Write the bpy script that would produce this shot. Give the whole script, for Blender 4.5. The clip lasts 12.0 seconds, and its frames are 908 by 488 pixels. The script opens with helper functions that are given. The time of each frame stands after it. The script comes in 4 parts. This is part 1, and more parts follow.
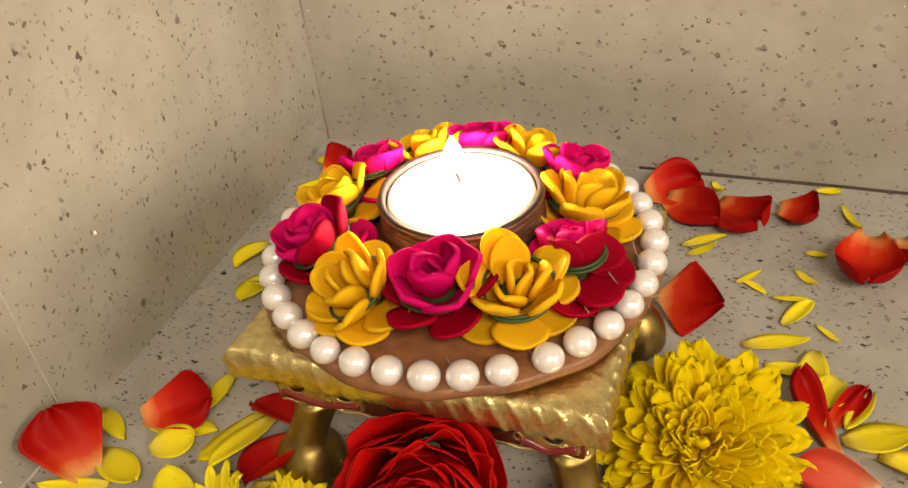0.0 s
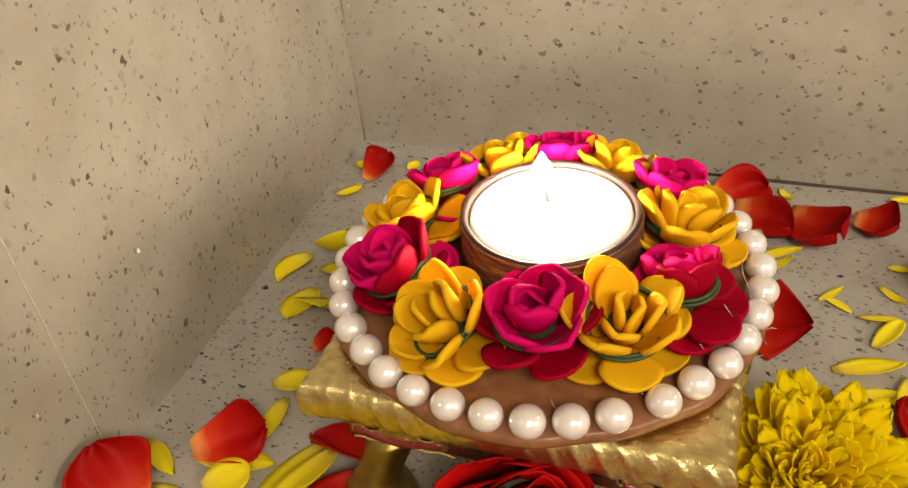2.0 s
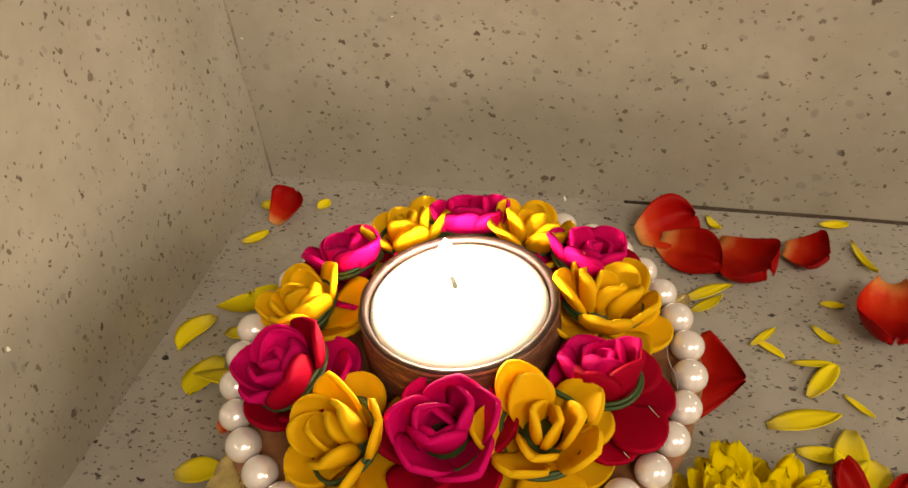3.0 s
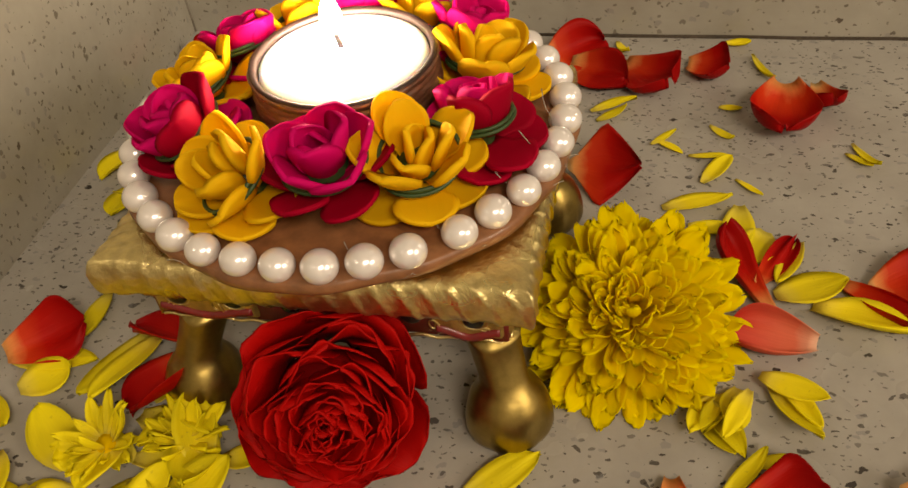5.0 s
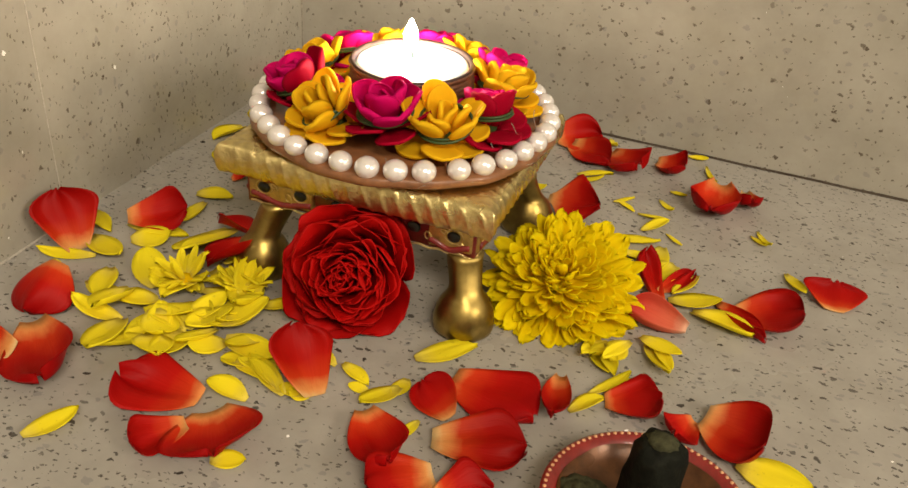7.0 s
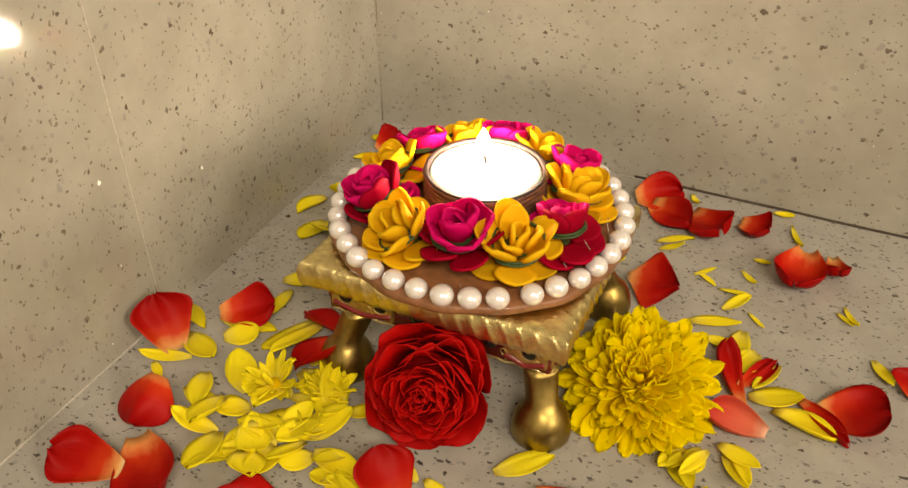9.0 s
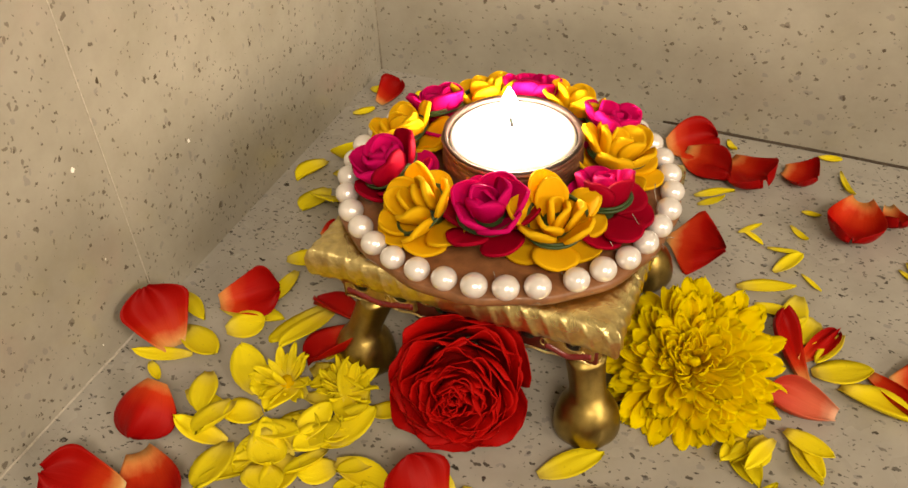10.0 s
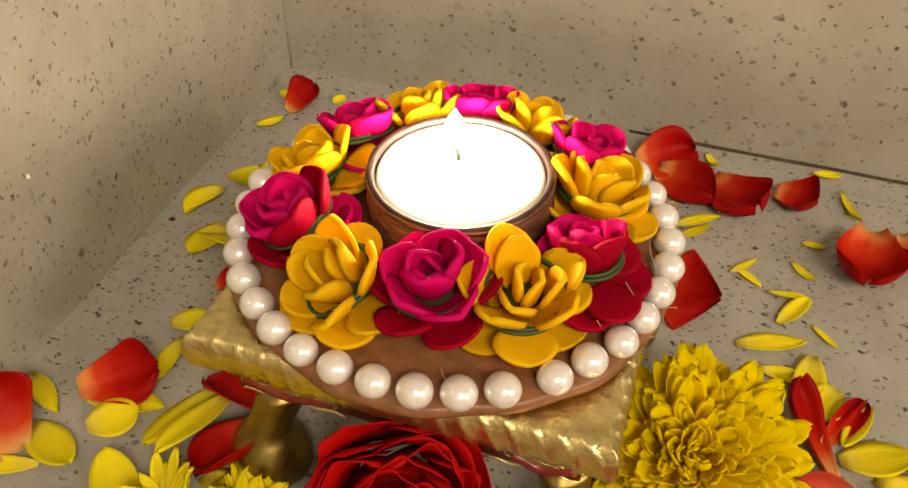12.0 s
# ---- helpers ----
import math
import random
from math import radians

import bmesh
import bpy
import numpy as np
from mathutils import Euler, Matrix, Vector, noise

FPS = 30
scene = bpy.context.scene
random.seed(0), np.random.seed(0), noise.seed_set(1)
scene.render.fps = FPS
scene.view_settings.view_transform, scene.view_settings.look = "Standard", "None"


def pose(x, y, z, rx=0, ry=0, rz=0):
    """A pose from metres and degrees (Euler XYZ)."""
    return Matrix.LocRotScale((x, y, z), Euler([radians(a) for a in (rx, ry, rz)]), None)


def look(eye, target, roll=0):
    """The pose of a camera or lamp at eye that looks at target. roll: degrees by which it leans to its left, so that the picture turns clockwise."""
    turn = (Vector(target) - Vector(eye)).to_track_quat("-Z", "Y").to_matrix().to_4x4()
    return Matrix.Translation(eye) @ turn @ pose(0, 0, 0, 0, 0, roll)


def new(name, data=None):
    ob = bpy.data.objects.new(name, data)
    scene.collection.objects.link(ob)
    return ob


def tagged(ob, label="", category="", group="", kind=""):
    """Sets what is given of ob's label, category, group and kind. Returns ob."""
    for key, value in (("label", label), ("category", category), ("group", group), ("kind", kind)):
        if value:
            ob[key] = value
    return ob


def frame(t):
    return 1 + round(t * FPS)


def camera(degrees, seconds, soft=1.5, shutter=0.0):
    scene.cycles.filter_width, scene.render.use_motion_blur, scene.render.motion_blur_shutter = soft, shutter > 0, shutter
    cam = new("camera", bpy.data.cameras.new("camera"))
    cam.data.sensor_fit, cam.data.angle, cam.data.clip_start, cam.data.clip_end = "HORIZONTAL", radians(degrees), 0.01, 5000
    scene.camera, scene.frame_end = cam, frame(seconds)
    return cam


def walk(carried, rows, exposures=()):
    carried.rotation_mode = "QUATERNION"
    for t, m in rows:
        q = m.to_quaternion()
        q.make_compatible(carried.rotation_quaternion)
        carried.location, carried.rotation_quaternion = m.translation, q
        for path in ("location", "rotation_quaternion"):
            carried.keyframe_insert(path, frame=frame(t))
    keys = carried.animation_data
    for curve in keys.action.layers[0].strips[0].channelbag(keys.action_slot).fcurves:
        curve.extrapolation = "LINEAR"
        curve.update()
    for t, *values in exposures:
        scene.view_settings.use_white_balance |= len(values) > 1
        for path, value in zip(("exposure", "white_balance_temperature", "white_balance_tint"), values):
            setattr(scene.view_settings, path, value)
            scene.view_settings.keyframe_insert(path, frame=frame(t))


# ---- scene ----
cam = camera(54.6, 12.0)
PATH = [
    (0, (0.07165, -0.16933, 0.18325), (-0.02567, 0.05182, 0.00542), -7.045),
    (0.5, (0.07546, -0.17193, 0.18067), (-0.02304, 0.04809, 0.00209), -7.255),
    (1, (0.07528, -0.17835, 0.18155), (-0.02265, 0.04151, 0.00247), -7.215),
    (1.5, (0.06467, -0.17437, 0.17880), (-0.03175, 0.04527, -0.00139), -6.978),
    (2, (0.04334, -0.15832, 0.18190), (-0.04938, 0.06126, -0.00028), -6.548),
    (2.5, (0.03865, -0.13899, 0.18778), (-0.04240, 0.08181, 0.00156), -5.924),
    (2.7, (0.03991, -0.13289, 0.18992), (-0.03619, 0.08776, 0.00145), -5.788),
    (4.3, (0.06913, -0.11730, 0.18013), (0.00683, 0.08960, -0.02798), -10.420),
    (4.5, (0.07292, -0.12534, 0.17465), (0.00965, 0.08207, -0.03266), -10.386),
    (5, (0.06681, -0.15637, 0.16171), (0.00325, 0.05414, -0.04236), -7.949),
    (5.5, (0.07333, -0.17523, 0.16349), (0.00704, 0.04745, -0.02629), -3.702),
    (6, (0.08715, -0.20770, 0.15023), (0.01719, 0.02683, -0.02327), 0.860),
    (6.5, (0.10056, -0.23716, 0.15409), (0.02634, 0.00205, -0.01103), 3.217),
    (6.7, (0.10169, -0.24982, 0.16062), (0.02722, -0.00837, -0.00111), 4.415),
    (8.3, (0.12278, -0.26056, 0.20328), (0.01627, -0.03026, 0.04323), 2.479),
    (8.5, (0.11439, -0.25154, 0.20923), (0.00724, -0.02278, 0.04740), 1.964),
    (9, (0.09780, -0.22969, 0.21705), (-0.00577, -0.01135, 0.03928), -0.444),
    (9.5, (0.08422, -0.21222, 0.21222), (-0.01345, -0.00542, 0.01807), -2.390),
    (10, (0.07339, -0.20177, 0.20909), (-0.02128, 0.00352, 0.01187), -2.657),
    (10.5, (0.06197, -0.18593, 0.19766), (-0.02713, 0.02048, -0.00098), -1.967),
    (11, (0.05457, -0.16576, 0.19014), (-0.02549, 0.04298, -0.00991), -0.991),
    (11.5, (0.04839, -0.15443, 0.18331), (-0.02567, 0.05542, -0.01788), -0.255),
    (12, (0.04830, -0.14567, 0.18256), (-0.02192, 0.06394, -0.02026), 0.189),
]
EXPOSURES = [(0.0, -0.04, 6650, 15), (2.0, -0.15, 6700, 16), (2.5, -0.35, 6950, 18), (2.7, -0.40, 7050, 18), (4.3, -0.69, 7350, 17), (4.7, -0.64, 7300, 17), (5.5, -0.27, 6850, 14), (6.5, -0.19, 6600, 13), (8.5, -0.07, 6800, 13), (10.5, -0.17, 7100, 16), (12.0, -0.23, 7100, 15)]
walk(cam, [(t, look(eye, target, roll)) for t, eye, target, roll in PATH], EXPOSURES)

# ---- world and lights ----
world = bpy.data.worlds.new("world")
scene.world = world
world.use_nodes = True
world.node_tree.nodes["Background"].inputs["Color"].default_value = (1.0, 0.93, 0.84, 1)
world.node_tree.nodes["Background"].inputs["Strength"].default_value = 0.05

FLAME_GLOW = 760.0
for lamp_name, lamp_power, lamp_size, lamp_at in (("ceiling_lamp", 31.5, (0.8, 0.4), (0.92, -1.32, 1.62)), ("wall_lamp", 13.5, (0.46, 0.36), (1.58, -0.52, 0.84))):
    lamp = bpy.data.lights.new(lamp_name, "AREA")
    lamp.shape, lamp.size, lamp.size_y = "RECTANGLE", *lamp_size
    lamp.energy, lamp.color = lamp_power, (1.0, 0.885, 0.71)
    new(lamp_name, lamp).matrix_world = look(lamp_at, (0.0, 0.0, 0.03))


# ---- materials ----
def material(name):
    m = bpy.data.materials.new(name)
    m.use_nodes = True
    n, l = m.node_tree.nodes, m.node_tree.links
    return m, n, l, n["Principled BSDF"]


def node(n, kind, **values):
    made = n.new(kind)
    for key, value in values.items():
        made.inputs[key].default_value = value
    return made


def mix(n, l, fac, a, b, blend="MIX"):
    m = n.new("ShaderNodeMix")
    m.data_type, m.blend_type = "RGBA", blend
    for socket, value in ((m.inputs["Factor"], fac), (m.inputs[6], a), (m.inputs[7], b)):
        if isinstance(value, (int, float)):
            socket.default_value = value
        elif isinstance(value, tuple):
            socket.default_value = (*value, 1)
        else:
            l.new(value, socket)
    return m.outputs[2]


def ramp(n, l, fac, *stops):
    r = n.new("ShaderNodeValToRGB")
    while len(r.color_ramp.elements) < len(stops):
        r.color_ramp.elements.new(0.5)
    for e, (p, c) in zip(r.color_ramp.elements, stops):
        e.position, e.color = p, (*c, 1) if isinstance(c, tuple) else (c, c, c, 1)
    l.new(fac, r.inputs["Fac"])
    return r.outputs["Color"]


def bump(n, l, height, bsdf, strength, distance):
    b = node(n, "ShaderNodeBump", Strength=strength, Distance=distance)
    l.new(height, b.inputs["Height"])
    l.new(b.outputs["Normal"], bsdf.inputs["Normal"])


def math_node(n, l, operation, a, b):
    m = n.new("ShaderNodeMath")
    m.operation = operation
    for socket, value in zip(m.inputs, (a, b)):
        if isinstance(value, (int, float)):
            socket.default_value = value
        else:
            l.new(value, socket)
    return m.outputs[0]


def stone_material(name, base, cloud, chip, gloss, more=0.0, fade=1.0, grow=1.0, crisp=30.0):
    """Polished quartz-chip stone: cloudy cream ground with dark flakes of three sizes and a few bright mirror chips,
    their sparkle painted near-white.
    """
    m, n, l, bsdf = material(name)
    coords = n.new("ShaderNodeTexCoord")
    warp = node(n, "ShaderNodeTexNoise", Scale=420.0, Detail=2.0)
    l.new(coords.outputs["Object"], warp.inputs["Vector"])
    shift = n.new("ShaderNodeVectorMath")
    shift.operation = "MULTIPLY_ADD"
    l.new(warp.outputs["Color"], shift.inputs[0])
    shift.inputs[1].default_value = (0.0030, 0.0030, 0.0030)
    l.new(coords.outputs["Object"], shift.inputs[2])
    fog = node(n, "ShaderNodeTexNoise", Scale=38.0, Detail=5.0, Roughness=0.65)
    l.new(coords.outputs["Object"], fog.inputs["Vector"])
    colour = mix(n, l, ramp(n, l, fog.outputs["Fac"], (0.35, 0.0), (0.68, 1.0)), base, cloud)
    for scale, least, size, tint, depth in ((135.0, 0.80, 0.26, chip, 0.6), (230.0, 0.72, 0.32, chip, 0.5), (180.0, 0.35, 0.32, tuple(0.5 * c + 0.2 for c in chip), 0.1), (440.0, 0.60, 0.40, chip, 0.35)):
        cells = node(n, "ShaderNodeTexVoronoi", Scale=scale * grow)
        cells.inputs["Randomness"].default_value = 1.0
        squash = node(n, "ShaderNodeMapping")
        squash.inputs["Location"].default_value = (scale * 0.013, scale * 0.007, least)
        squash.inputs["Rotation"].default_value = (0.3, 0.5, least * 5)
        squash.inputs["Scale"].default_value = (1.0, 1.7, 1.2)
        l.new(shift.outputs[0], squash.inputs["Vector"])
        l.new(squash.outputs[0], cells.inputs["Vector"])
        parts = n.new("ShaderNodeSeparateColor")
        l.new(cells.outputs["Color"], parts.inputs["Color"])
        chosen = math_node(n, l, "GREATER_THAN", parts.outputs["Red"], least - more)
        reach = math_node(n, l, "MULTIPLY", parts.outputs["Green"], size)
        inside = math_node(n, l, "MULTIPLY", math_node(n, l, "SUBTRACT", reach, cells.outputs["Distance"]), crisp)
        inside.node.use_clamp = True
        both = math_node(n, l, "MULTIPLY", math_node(n, l, "MULTIPLY", chosen, inside), fade)
        amount = math_node(n, l, "MULTIPLY", both, math_node(n, l, "MULTIPLY_ADD", parts.outputs["Blue"], depth))
        colour = mix(n, l, amount, colour, tint)
    spark = node(n, "ShaderNodeTexVoronoi", Scale=150.0)
    l.new(shift.outputs[0], spark.inputs["Vector"])
    pick = n.new("ShaderNodeSeparateColor")
    l.new(spark.outputs["Color"], pick.inputs["Color"])
    bright = math_node(n, l, "MULTIPLY", math_node(n, l, "GREATER_THAN", pick.outputs["Green"], 0.965), math_node(n, l, "LESS_THAN", spark.outputs["Distance"], 0.12))
    colour = mix(n, l, bright, colour, (0.95, 0.95, 0.92))
    bsdf.inputs["Specular IOR Level"].default_value = 0.32
    l.new(colour, bsdf.inputs["Base Color"])
    smear = node(n, "ShaderNodeTexNoise", Scale=24.0, Detail=4.0)
    l.new(coords.outputs["Object"], smear.inputs["Vector"])
    l.new(ramp(n, l, smear.outputs["Fac"], (0.3, gloss), (0.75, gloss + 0.11)), bsdf.inputs["Roughness"])
    bump(n, l, warp.outputs["Fac"], bsdf, 0.05, 0.0004)
    return m


def plain_material(name, colour, rough=0.5, metal=0.0, grain=300.0, vary=0.15, relief=0.1, coat=0.0, distance=0.0004):
    m, n, l, bsdf = material(name)
    coords = n.new("ShaderNodeTexCoord")
    noise_tex = node(n, "ShaderNodeTexNoise", Scale=grain, Detail=5.0, Roughness=0.6)
    l.new(coords.outputs["Object"], noise_tex.inputs["Vector"])
    wide = node(n, "ShaderNodeTexNoise", Scale=grain / 9, Detail=3.0)
    l.new(coords.outputs["Object"], wide.inputs["Vector"])
    dark = tuple(c * (1 - vary) for c in colour)
    light = tuple(min(1.0, c * (1 + vary)) for c in colour)
    c1 = mix(n, l, ramp(n, l, noise_tex.outputs["Fac"], (0.3, 0.0), (0.7, 1.0)), dark, light)
    c2 = mix(n, l, ramp(n, l, wide.outputs["Fac"], (0.35, 0.0), (0.65, vary)), c1, dark)
    l.new(c2, bsdf.inputs["Base Color"])
    bsdf.inputs["Metallic"].default_value = metal
    l.new(ramp(n, l, wide.outputs["Fac"], (0.3, max(0.02, rough - 0.08)), (0.7, rough + 0.08)), bsdf.inputs["Roughness"])
    bsdf.inputs["Coat Weight"].default_value = coat
    bump(n, l, noise_tex.outputs["Fac"], bsdf, relief, distance)
    return m


def petal_material(name, stops, veins, rough, translucent, speck=0.0, weave=False, drift_up=0.0, least=0.84, spread=0.24, shine=0.10):
    """Petal: colour runs from base to tip along the length, fine veins, some light passes through."""
    m, n, l, bsdf = material(name)
    uv = n.new("ShaderNodeTexCoord")
    parts = n.new("ShaderNodeSeparateXYZ")
    l.new(uv.outputs["UV"], parts.inputs[0])
    info = n.new("ShaderNodeObjectInfo")
    wobble = node(n, "ShaderNodeTexNoise", Scale=140.0, Detail=4.0)
    l.new(uv.outputs["Object"], wobble.inputs["Vector"])
    along = math_node(n, l, "ADD", parts.outputs["Y"], math_node(n, l, "MULTIPLY", math_node(n, l, "SUBTRACT", wobble.outputs["Fac"], 0.5), 0.3))
    along = math_node(n, l, "ADD", along, math_node(n, l, "MULTIPLY", info.outputs["Random"], drift_up))
    colour = ramp(n, l, along, *stops)
    stretch = node(n, "ShaderNodeMapping")
    stretch.inputs["Scale"].default_value = (34.0, 2.2, 1.0)
    l.new(uv.outputs["UV"], stretch.inputs["Vector"])
    vein = node(n, "ShaderNodeTexNoise", Scale=1.0, Detail=3.0)
    l.new(stretch.outputs[0], vein.inputs["Vector"])
    colour = mix(n, l, math_node(n, l, "MULTIPLY", ramp(n, l, vein.outputs["Fac"], (0.4, 0.0), (0.7, 1.0)), veins), colour, tuple(c * 0.45 for c in stops[-1][1]))
    shade = n.new("ShaderNodeHueSaturation")
    l.new(math_node(n, l, "MULTIPLY_ADD", info.outputs["Random"], spread), shade.inputs["Value"])
    shade.inputs["Value"].links[0].from_node.inputs[2].default_value = least
    l.new(colour, shade.inputs["Color"])
    colour = shade.outputs["Color"]
    if speck:
        dots = node(n, "ShaderNodeTexNoise", Scale=900.0, Detail=2.0)
        l.new(uv.outputs["Object"], dots.inputs["Vector"])
        colour = mix(n, l, math_node(n, l, "MULTIPLY", ramp(n, l, dots.outputs["Fac"], (0.66, 0.0), (0.72, 1.0)), speck), colour, (0.16, 0.09, 0.02))
    l.new(colour, bsdf.inputs["Base Color"])
    bsdf.inputs["Roughness"].default_value = rough
    bsdf.inputs["Specular IOR Level"].default_value = shine
    if weave:
        cloth = node(n, "ShaderNodeTexChecker", Scale=44.0)
        l.new(uv.outputs["UV"], cloth.inputs["Vector"])
        bump(n, l, cloth.outputs["Fac"], bsdf, 0.12, 0.0002)
    else:
        bump(n, l, vein.outputs["Fac"], bsdf, 0.35, 0.0004)
    through_light = n.new("ShaderNodeBsdfTranslucent")
    l.new(colour, through_light.inputs["Color"])
    both = node(n, "ShaderNodeMixShader", Fac=translucent)
    l.new(bsdf.outputs[0], both.inputs[1])
    l.new(through_light.outputs[0], both.inputs[2])
    l.new(both.outputs[0], n["Material Output"].inputs["Surface"])
    return m


WALL_STONE = stone_material("polished_chip_stone", (0.400, 0.382, 0.325), (0.335, 0.317, 0.262), (0.085, 0.064, 0.044), 0.035, 0.05, 0.9, 1.0, 20.0)
FLOOR_STONE = stone_material("floor_chip_stone", (0.392, 0.376, 0.338), (0.322, 0.306, 0.270), (0.045, 0.038, 0.032), 0.20, 0.20, 1.0, 1.15, 26.0)
PLASTER = plain_material("painted_plaster", (0.72, 0.66, 0.57), 0.7, grain=60.0, vary=0.04)
GROUT = plain_material("pale_grout", (0.44, 0.41, 0.35), 0.8, grain=700.0, vary=0.2)
CORNER_SHADE = plain_material("brown_corner_shade", (0.27, 0.24, 0.19), 0.8, grain=500.0, vary=0.4)
DARK_JOINT = plain_material("dirty_joint", (0.06, 0.045, 0.03), 0.9, grain=500.0, vary=0.4)
GOLD = plain_material("beaten_gold_foil", (0.86, 0.68, 0.31), 0.30, 1.0, grain=300.0, vary=0.25, relief=0.8, distance=0.0008)
OLD_GOLD = plain_material("aged_gold_paint", (0.60, 0.43, 0.14), 0.40, 0.85, grain=380.0, vary=0.35, relief=0.5)
BRASS = plain_material("antique_brass_paint", (0.35, 0.255, 0.075), 0.34, 1.0, grain=220.0, vary=0.3, relief=0.2)
RED_LACQUER = plain_material("dark_red_lacquer", (0.20, 0.012, 0.012), 0.35, grain=300.0, vary=0.3, coat=0.3)
BLACK_PAINT = plain_material("black_paint", (0.006, 0.008, 0.006), 0.3, grain=300.0, vary=0.3)
BOARD = plain_material("varnished_fibre_board", (0.25, 0.105, 0.042), 0.38, grain=260.0, vary=0.30, coat=0.12)
LIP = plain_material("dark_cup_lip", (0.028, 0.012, 0.008), 0.5, grain=500.0, vary=0.3)
CLAY = plain_material("brown_ridged_clay", (0.150, 0.062, 0.034), 0.42, grain=500.0, vary=0.35, relief=0.4)
WAX, wn, wl, wb = material("white_wax")
wax_noise = node(wn, "ShaderNodeTexNoise", Scale=180.0, Detail=3.0)
wl.new(mix(wn, wl, wax_noise.outputs["Fac"], (0.86, 0.80, 0.70), (0.92, 0.88, 0.80)), wb.inputs["Base Color"])
wb.inputs["Roughness"].default_value = 0.35
wb.inputs["Subsurface Weight"].default_value = 0.6
wb.inputs["Subsurface Radius"].default_value = (0.006, 0.004, 0.0025)
wb.inputs["Subsurface Scale"].default_value = 1.0
PEARL, pn, pl, pb = material("pearl_bead")
sheen_noise = node(pn, "ShaderNodeTexNoise", Scale=240.0, Detail=3.0)
pl.new(mix(pn, pl, sheen_noise.outputs["Fac"], (0.90, 0.86, 0.84), (0.96, 0.94, 0.92)), pb.inputs["Base Color"])
pb.inputs["Roughness"].default_value = 0.24
pb.inputs["Metallic"].default_value = 0.4
pb.inputs["Coat Weight"].default_value = 0.5
pb.inputs["Coat Roughness"].default_value = 0.09
FLAME, fn, fl, fb = material("flame")
glow = node(fn, "ShaderNodeEmission", Strength=FLAME_GLOW)
glow.inputs["Color"].default_value = (1.0, 0.83, 0.62, 1)
fl.new(glow.outputs[0], fn["Material Output"].inputs["Surface"])
SOOT = plain_material("burnt_wick", (0.006, 0.006, 0.008), 0.8, grain=900.0, vary=0.4)
WIRE = plain_material("green_floral_wire", (0.035, 0.075, 0.018), 0.5, grain=900.0, vary=0.25)
YELLOW_FOAM = petal_material("yellow_foam_sheet", ((0.0, (0.90, 0.46, 0.005)), (1.0, (0.96, 0.59, 0.014))), 0.04, 0.75, 0.22, weave=True)
PINK_FOAM = petal_material("magenta_foam_sheet", ((0.0, (0.54, 0.001, 0.08)), (1.0, (0.78, 0.004, 0.17))), 0.04, 0.70, 0.20, weave=True)
# Crimson foam for outer petals, with their shade put into the colour.
SHADED_CRIMSON_FOAM = petal_material("shaded_crimson_foam_sheet", ((0.0, (0.30, 0.0, 0.012)), (1.0, (0.40, 0.0, 0.022))), 0.04, 0.70, 0.15, weave=True)
RED_PETAL = petal_material("fresh_red_petal", ((0.0, (0.86, 0.62, 0.28)), (0.12, (0.82, 0.34, 0.10)), (0.32, (0.64, 0.045, 0.010)), (0.58, (0.48, 0.008, 0.004)), (1.0, (0.34, 0.003, 0.003))), 0.08, 0.45, 0.16, drift_up=0.16)
PALE_PETAL = petal_material("red_petal_underside", ((0.0, (0.84, 0.52, 0.34)), (0.25, (0.74, 0.17, 0.09)), (1.0, (0.55, 0.03, 0.022))), 0.10, 0.55, 0.16)
ROSE_PETAL = petal_material("rose_bloom_petal", ((0.0, (0.20, 0.001, 0.001)), (0.6, (0.40, 0.002, 0.002)), (1.0, (0.48, 0.004, 0.003))), 0.10, 0.60, 0.14)
YELLOW_PETAL = petal_material("yellow_daisy_petal", ((0.0, (0.80, 0.66, 0.10)), (0.35, (0.94, 0.78, 0.025)), (1.0, (0.97, 0.83, 0.018))), 0.06, 0.50, 0.14, speck=0.16)
BLOOM_PETAL = petal_material("yellow_bloom_petal", ((0.0, (0.92, 0.64, 0.004)), (0.4, (0.97, 0.77, 0.005)), (1.0, (0.98, 0.84, 0.008))), 0.02, 0.60, 0.45, least=0.96, spread=0.10, shine=0.04)
DISH_RED = plain_material("red_painted_clay", (0.26, 0.018, 0.014), 0.40, grain=400.0, vary=0.25, coat=0.3)
# Gold-brown dusting, its colour darkened for the shade inside the bowl.
DISH_GOLD_SHADED = plain_material("shaded_gold_dusted_clay", (0.13, 0.052, 0.018), 0.30, 0.35, grain=260.0, vary=0.45, relief=0.4)
DOT_PAINT = plain_material("cream_dot_paint", (0.75, 0.42, 0.22), 0.5, grain=500.0, vary=0.1)
INCENSE = plain_material("black_incense_paste", (0.007, 0.008, 0.005), 0.75, grain=420.0, vary=0.6, relief=0.7, distance=0.001)
ASH = plain_material("grey_green_ash", (0.055, 0.055, 0.028), 0.9, grain=520.0, vary=0.5, relief=0.8, distance=0.001)
for dull in (INCENSE, ASH):
    dull.node_tree.nodes["Principled BSDF"].inputs["Specular IOR Level"].default_value = 0.12
GLUE, gn, gl, gb = material("clear_glue_strand")
gb.inputs["Base Color"].default_value = (0.9, 0.85, 0.75, 1)
gb.inputs["Roughness"].default_value = 0.15
gb.inputs["Transmission Weight"].default_value = 0.7


